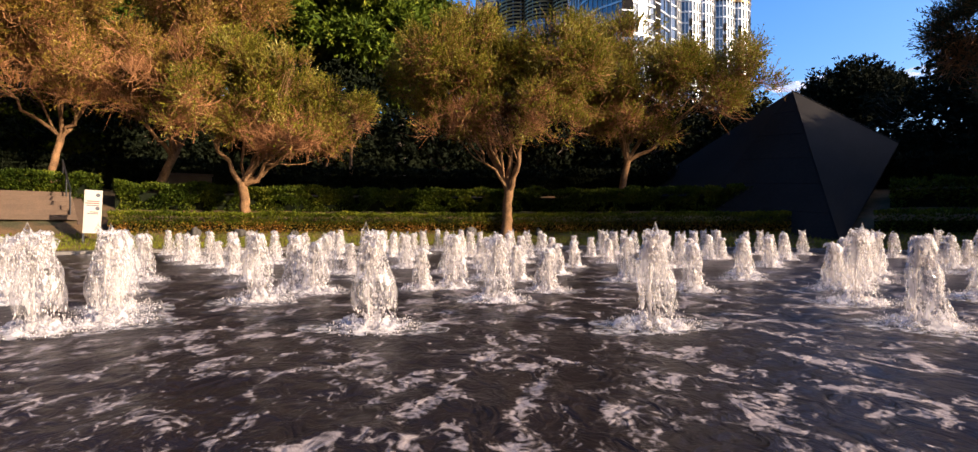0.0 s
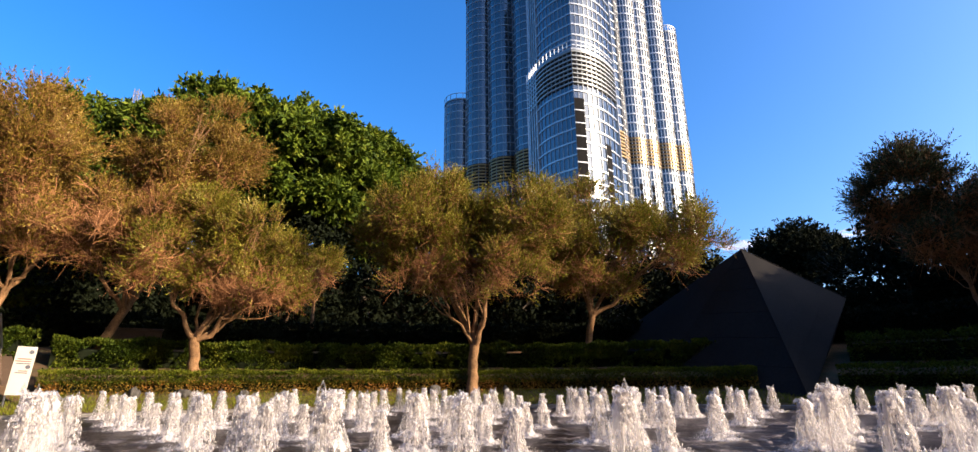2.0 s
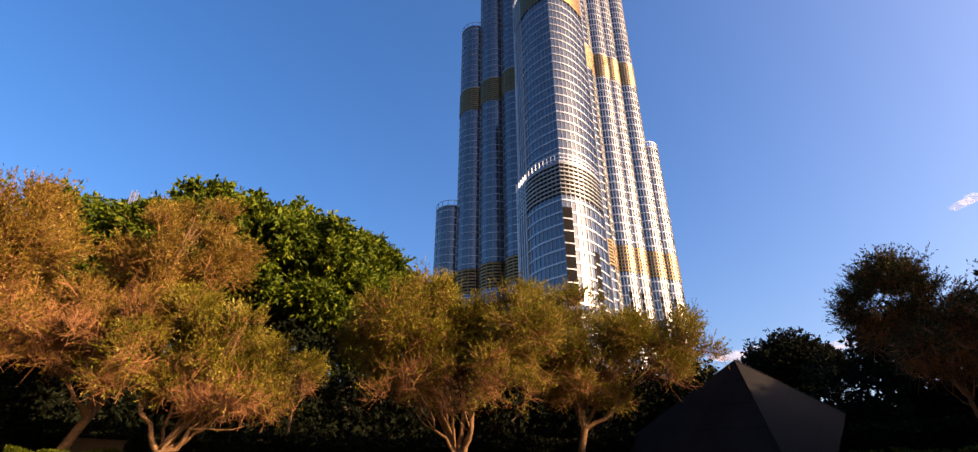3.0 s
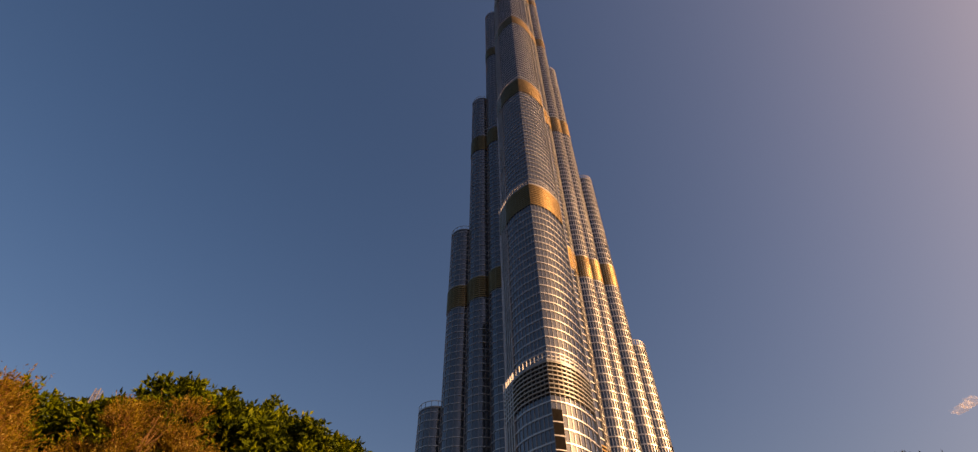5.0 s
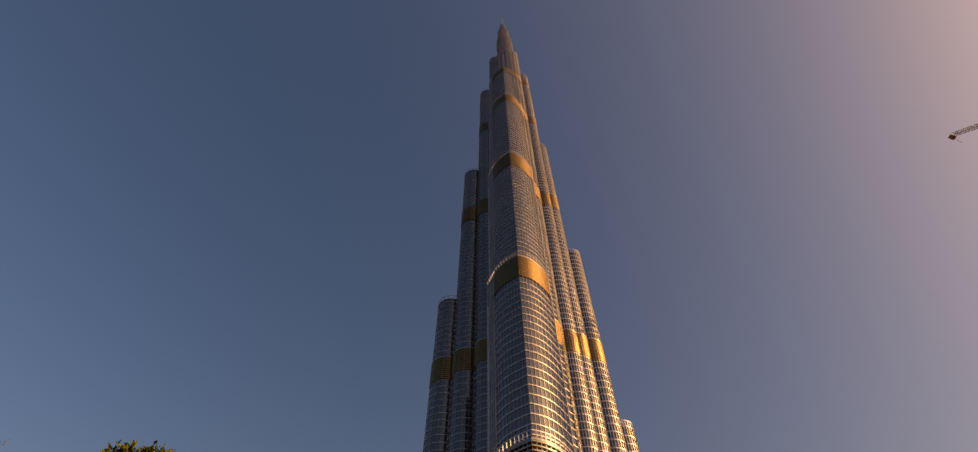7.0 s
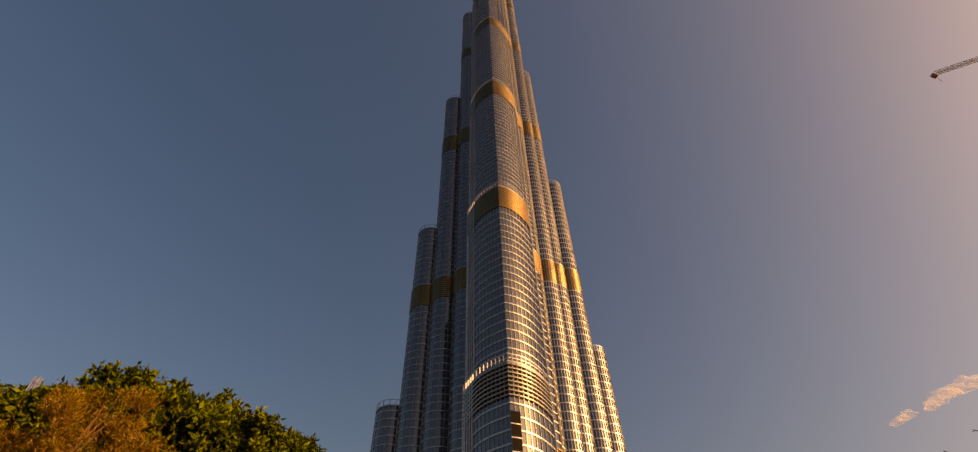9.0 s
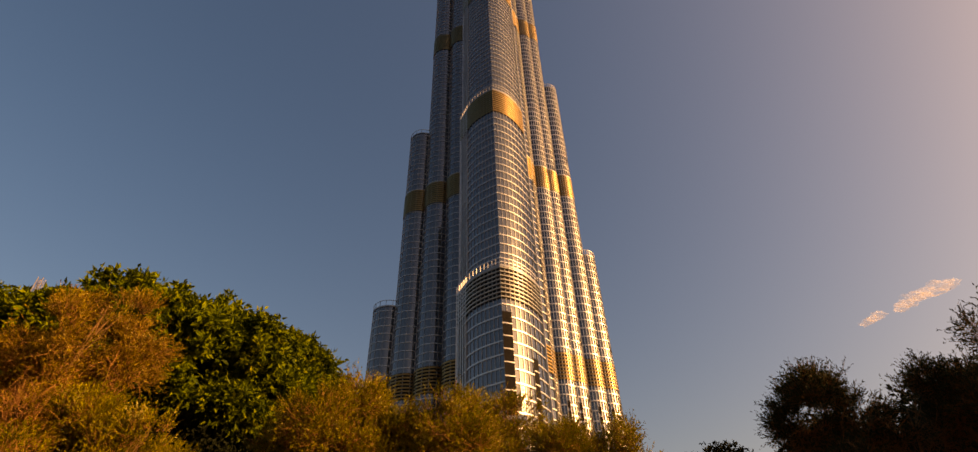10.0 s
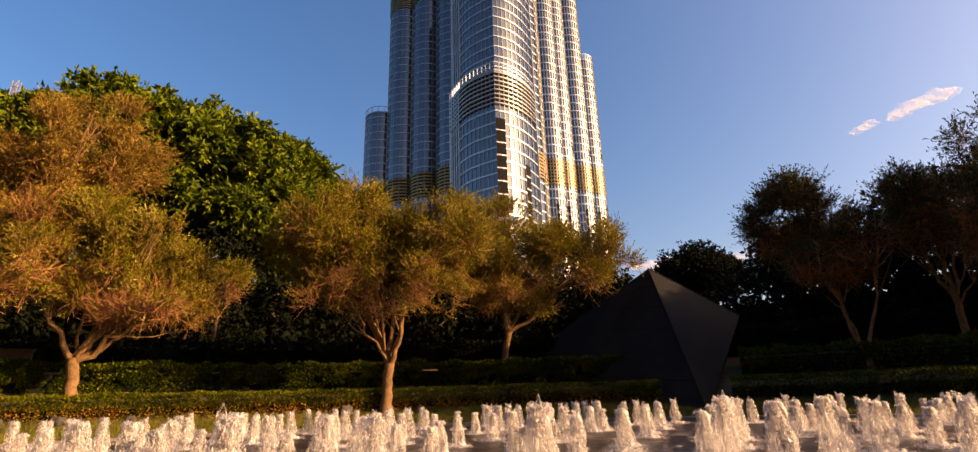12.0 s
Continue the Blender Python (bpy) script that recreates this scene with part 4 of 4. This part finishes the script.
def tower_tier(name, root, prof, z0, z1, seen, crown, fin_every=1, slab=0.22, fin_deep=0.48, fin_half=0.11, ribbed=(), fin_mat=None):
    """One tier of the tower: glass skin, floor bands, upright fins, bronze louvre bands, roof. seen: edges of the outline that carry detail."""
    n = len(prof)
    tier = part(name, None, root)
    tier.empty_display_size = 1
    v = [(*q, z) for z in (z0, z1) for q in prof]
    f = [(i, (i + 1) % n, n + (i + 1) % n, n + i) for i in range(n)]
    part("glass_skin", raw_mesh("glass_skin", v, f, M_GLASS), tier)
    bm = bmesh.new()
    bm.faces.new([bm.verts.new((*q, z1 - 0.02)) for q in prof])
    part("roof", bm_mesh("roof", bm, M_STEEL), tier)
    bands = [(max(a, z0), min(b, z1)) for a, b in BANDS if a < z1 - 1 and b > z0 + 1]

    def hoop(nm, d0, d1, za, zb, mat, label="", lean=0.0):
        h = Heap()
        ring(h, prof, d0, d1, za, zb, seen, lean)
        part(nm, h.mesh(nm, mat), tier, label)

    z = z0 + FLOOR_H
    while z < z1 - 1:
        if not any(a - 0.5 < z < b for a, b in bands):
            hoop("floor_band", -0.05, 0.12 + slab * 0.5, z - slab, z + slab, M_STEEL)
        z += FLOOR_H
    hoop("parapet", -0.3, 0.3, z1 - 0.3, z1 + 0.4, M_MULLION)
    if crown:
        hoop("crown_rail", 0.1, 0.3, z1 + crown - 0.3, z1 + crown, M_STEEL)
    for a, b in bands:
        # Backing carries the shade between louvres in its colour.
        hoop("louvre_backing", -0.02, 0.12, a, b, M_GAPSHADE)
        k = int((b - a) / 1.25)
        # Lowest near-wing louvres: the missing sun glint is put into greyer metal.
        grey = name == "wing_end" and b < 100
        lo, hi = (0.34, 0.58) if grey else (0.26, 0.68)
        for i in range(k):
            hoop("louvre", 0.1, 0.5, a + (b - a) * (i + lo) / k, a + (b - a) * (i + hi) / k, M_MULLION if grey else M_BRONZE, "louvre with unlit grey in its metal" if grey else "bronze louvre", 0.08)
    slim, deep, inner_ = outset(prof, fin_deep), outset(prof, 0.5), outset(prof, -0.02)
    for i in list(seen)[::fin_every]:
        heavy = i in ribbed
        t = (prof[(i + 1) % n] - prof[i - 1]).normalized() * (0.2 if heavy else fin_half)
        o, q = (deep if heavy else slim)[i], inner_[i]
        corner = [q - t, q + t, o + t, o - t]
        vv = [(*c, zz) for zz in (z0, z1 + crown) for c in corner]
        part("fin", raw_mesh("fin", vv, [(0, 3, 7, 4), (3, 2, 6, 7), (2, 1, 5, 6), (4, 7, 6, 5)], M_STEEL if heavy else fin_mat or M_STEEL), tier)
    return tier


def nose_outline(tip, ahead, half, length, per=9):
    """Outline of a wing's end: two curved faces that meet in a ridge, and straight flanks."""
    side = Vector((ahead.y, -ahead.x))

    def face(slope, curl, power, flare):
        loc = [(-slope * half * k / per - curl * (k / per) ** power, half * k / per) for k in range(per + 1)]
        return loc + [(loc[-1][0] - (length - 9) * q, half + flare * min(1.0, q / 0.32)) for q in (0.08, 0.16, 0.24, 0.32, 0.6, 1.0)]

    # the face turned to the sun falls back further than the other one
    west, east = face(0.52, 3.4, 4, 3.4), face(0.46, 8.4, 2.8, 0.0)
    pts = [(u, w) for u, w in reversed(west[1:])] + [(u, -w) for u, w in east]
    return [tip + ahead * u + side * w for u, w in pts]


def lobe_outline(c, d, n, r, hw):
    """Outline of one bay of a wing: round towards n and away from it."""
    out = []
    for k in range(17):
        a = math.pi * k / 16
        out.append(c + n * (hw - r) + d * (r * math.cos(a)) + n * (r * math.sin(a)))
    for k in range(7):
        a = math.pi + math.pi * k / 6
        out.append(c - n * (hw - r) + d * (r * math.cos(a)) + n * (r * math.sin(a)))
    return out


def ccw(p):
    s = sum(p[i - 1].x * p[i].y - p[i].x * p[i - 1].y for i in range(len(p)))
    return p if s > 0 else list(reversed(p))


def skyscraper():
    root = thing("skyscraper", "very tall tapering skyscraper of glass and steel with bronze bands", "skyscraper", Matrix.Identity(4))
    axis = AXIS.xy
    a = radians(197.0)
    near = Vector((math.sin(a), math.cos(a)))
    centre_az = 14.0
    for k, (dist, top) in enumerate(((128, 88), (140.5, 186), (156, 318), (164.5, 450), (171, 546), (175, 602))):
        tip = polar(centre_az + k * 0.12, dist).xy
        half = dist * math.tan(radians(4.85 - 0.12 * k))
        prof = ccw(nose_outline(tip, near, half, 26))
        n = len(prof)
        flank = set(range(0, 7)) | set(range(n - 7, n))
        tower_tier("wing_end", root, prof, 5.0 if k == 0 else BANDS[k - 1][1] - 16, top, range(1, n - 1), 2.8, 1, 0.20, 0.20, 0.085, flank, M_MULLION)
        if k == 0:
            far = min(range(n), key=lambda i: prof[i].length)
            step = 1 if prof[far + 1].x > prof[far].x else -1
            for first, z_low, floors, wide in ((0, 36.0, 10, 2), (6, 32.0, 8, 1)):
                edges = [far + step * (first + q) + min(step, 0) for q in range(wide)]
                stack = part("balcony_stack", None, root, "balconies with shade as dark panels and pale slabs")
                for q in range(floors):
                    z = z_low + q * FLOOR_H
                    # Flat dark panel proud of the glass, painted as the balcony's shade.
                    h = Heap()
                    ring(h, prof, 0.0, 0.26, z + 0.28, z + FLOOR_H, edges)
                    part("shade_panel", h.mesh("shade_panel", M_GAPSHADE), stack)
                    h = Heap()
                    ring(h, prof, 0.1, 0.34, z, z + 0.28, edges)
                    part("balcony_slab", h.mesh("balcony_slab", M_STEEL), stack)
    # bays of the two other wings the near wing to the core
    for az, ahead_d, rows in ((72.0, 1, ((35.7, 139), (29.4, 257), (20.8, 397), (15.5, 567), (7.0, 640))), (310.0, -1, ((61.5, 122), (49.2, 229), (36.8, 372), (24.0, 533), (12.4, 628)))):
        b = radians(az)
        d = Vector((math.sin(b), math.cos(b)))
        n = Vector((d.y, -d.x)) * ahead_d
        for s, top in rows:
            r = 5.8 if ahead_d > 0 else 7.4
            prof = ccw(lobe_outline(axis + d * s, d, n, r, 9.5))
            # West wing gets duller fin metal: its lack of sun is in the colour.
            tier = tower_tier("wing_bay", root, prof, 5.0, top, range(len(prof) - 1) if ahead_d > 0 else range(len(prof)), 3.0, 1 if ahead_d > 0 else 2, 0.25 if ahead_d > 0 else 0.14, 0.34 if ahead_d > 0 else 0.2, 0.10, (), M_STEEL if ahead_d > 0 else M_MULLION)
            if ahead_d > 0 and s > 15:
                # dark panels for the shade in open balconies under the lowest bronze band, one stack on each side of
                # the bay's crest
                front = sorted(range(len(prof)), key=lambda i: (prof[i] - axis).dot(n))[-9:]
                front.sort(key=lambda i: (prof[i] - axis).dot(d))
                for e in (front[2], front[6]):
                    for q in range(13 if e == front[2] else 20):
                        z = 22.0 + q * FLOOR_H
                        if z > 72 and (q % 3 == 0 or z < 90):
                            continue
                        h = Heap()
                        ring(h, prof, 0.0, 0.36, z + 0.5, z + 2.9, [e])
                        part("opening_shade", h.mesh("opening_shade", M_GAPSHADE), tier)
    # pale open frame low on the near wing's ridge
    portal = part("portal_frame", None, root, "pale open concrete frame")
    at = Matrix.Translation(polar(14.6, 125.6, 0)) @ pose(0, 0, 0, 0, 0, -14.6)
    for name, sx, sy, sz, x, z in (("beam", 6.8, 3.0, 0.9, 0.0, 42.4), ("post", 0.7, 3.0, 37.5, -3.0, 5.0), ("post", 0.7, 3.0, 37.5, 3.0, 5.0)):
        bm = bmesh.new()
        box(bm, sx, sy, sz, at @ pose(x, 0, z), 0.05)
        part(name, bm_mesh(name, bm, M_STEEL), portal)
    # core and spire
    for r, z0, z1, cr in ((13.0, 5, 615, 2), (9.6, 605, 696, 2), (7.2, 686, 745, 1), (4.6, 735, 766, 1), (3.0, 760, 786, 0)):
        prof = [axis + Vector((math.cos(q * math.pi / 9), math.sin(q * math.pi / 9))) * r for q in range(18)]
        tower_tier("core_tier", root, prof, z0, z1, range(18), cr)
    bm = bmesh.new()
    rod(bm, (*axis, 780), (*axis, 800), 1.7, 1.2, 10)
    rod(bm, (*axis, 800), (*axis, 830), 0.9, 0.35, 8)
    part("spire", bm_mesh("spire", bm, M_STEEL), root, "slim steel spire")


skyscraper()


# ---- crane and mast in the distance ----
def lattice(bm, a, b, w, bays, r):
    a, b = Vector(a), Vector(b)
    d = (b - a).normalized()
    s = d.cross(Vector((0, 0, 1)))
    s = s.normalized() if s.length > 0.1 else Vector((1, 0, 0))
    t = s.cross(d)
    cs = [s * w + t * w, s * w - t * w, -s * w - t * w, -s * w + t * w]
    for c in cs:
        rod(bm, a + c, b + c, r, seg=4)
    for k in range(bays):
        p, q = a.lerp(b, k / bays), a.lerp(b, (k + 1) / bays)
        for i in range(4):
            rod(bm, p + cs[i], q + cs[(i + 1) % 4], r * 0.7, seg=4)
            rod(bm, p + cs[i], p + cs[(i + 1) % 4], r * 0.7, seg=4)


def crane():
    root = thing("tower_crane", "red and white tower crane far off with a long lattice jib", "crane")
    d = 300.0
    top = polar(85.0, d, d * 0.775)
    bm = bmesh.new()
    lattice(bm, polar(85.0, d, 5.0), top, 1.3, 60, 0.18)
    part("mast", bm_mesh("mast", bm, M_CRANEW), root)
    bm = bmesh.new()
    lattice(bm, top, polar(73.2, d, d * 0.955), 0.9, 26, 0.16)
    part("jib", bm_mesh("jib", bm, M_CRANEW), root)
    bm = bmesh.new()
    tipp = polar(73.0, d, d * 0.948)
    box(bm, 2.4, 2.4, 2.4, Matrix.Translation(tipp), 0.2)
    rod(bm, tipp, tipp - Vector((0, 0, 6)), 0.15, seg=5)
    part("jib_head", bm_mesh("jib_head", bm, M_CRANE), root, "red jib head")


crane()


def mast():
    root = thing("lattice_mast", "small pale lattice mast above the tree tops", "mast")
    bm = bmesh.new()
    foot, top = polar(-32.7, 120, 5.0), polar(-32.7, 120, 0.75 + 120 * math.tan(radians(25.8)))
    lattice(bm, foot, top, 0.45, 40, 0.07)
    part("lattice", bm_mesh("lattice", bm, M_MAST), root)


mast()


def cloud(label, lumps, seed):
    """A small far cloud: soft overlapping puffs."""
    root = thing("cloud", label, "cloud")
    rng = random.Random(seed)
    for az, el, w, h in lumps:
        d = 3000.0
        bm = bmesh.new()
        bmesh.ops.create_icosphere(bm, subdivisions=4, radius=1)
        for v in bm.verts:
            k = 1 + 0.5 * noise.noise(v.co * 1.7 + Vector((seed + az, 0, 0))) + 0.25 * noise.noise(v.co * 4.5 + Vector((0, seed, az)))
            v.co = Vector((v.co.x * w * k, v.co.y * w * 0.6 * k, v.co.z * h * k))
        ob = part("puff", bm_mesh("puff", bm, M_CLOUD, True), root)
        ob.matrix_basis = Matrix.Translation(polar(az, d, d * math.tan(radians(el)))) @ pose(0, 0, 0, 0, rng.uniform(-8, 2), -az)


cloud("small pink-white cloud drifting in the evening sky", ((50.6, 22.0, 46, 14), (51.3, 22.2, 40, 18), (53.6, 22.4, 42, 20), (54.4, 22.7, 60, 30), (55.3, 22.8, 50, 24), (56.4, 22.9, 62, 30), (57.4, 22.8, 44, 16)), 3)
cloud("low white cloud bank near the horizon", ((30.9, 12.9, 120, 16), (29.2, 12.8, 100, 18), (33.0, 12.5, 140, 16), (35.5, 12.4, 140, 18), (38.0, 12.5, 130, 16)), 8)


# ---- unseen walls added to shade the garden from the side, out of the walk's sight ----
def side_wall():
    root = tagged(new("shade_wall"), "plain wall added out of sight to shade the garden", "wall", kind="structure")
    bm = bmesh.new()
    box(bm, 45.0, 4.0, 27.0, pose(7.2, 19.7, 0, 0, 0, 3) @ pose(56.4, -31.2, 0, 0, 0, 62) @ pose(22.5, 0, 0), 0.05)
    part("wall_face", bm_mesh("wall_face", bm, M_BLOCKER), root)
    bm = bmesh.new()
    box(bm, 26.0, 3.0, 12.0, pose(34.0, 5.0, 0, 0, 0, 65) @ pose(13.0, 0, 0), 0.05)
    part("low_shade_wall", bm_mesh("low_shade_wall", bm, M_BLOCKER), root)


side_wall()


def sky_blockers():
    """Plain tall fronts, added unseen to cut sky light, that close the place behind the camera and on its other side.
    """
    for name, sx, sy, h, at in (("wall_back", 140.0, 4.0, 42.0, (-18.0, -34.0, 0.0)), ("wall_west", 4.0, 64.0, 38.0, (-86.0, -4.0, 0.0))):
        root = tagged(new(name), "plain tall front added out of sight to cut sky light", "wall", kind="structure")
        bm = bmesh.new()
        box(bm, sx, sy, h, pose(*at), 0.05)
        part("wall_face", bm_mesh("wall_face", bm, M_BLOCKER), root)


sky_blockers()
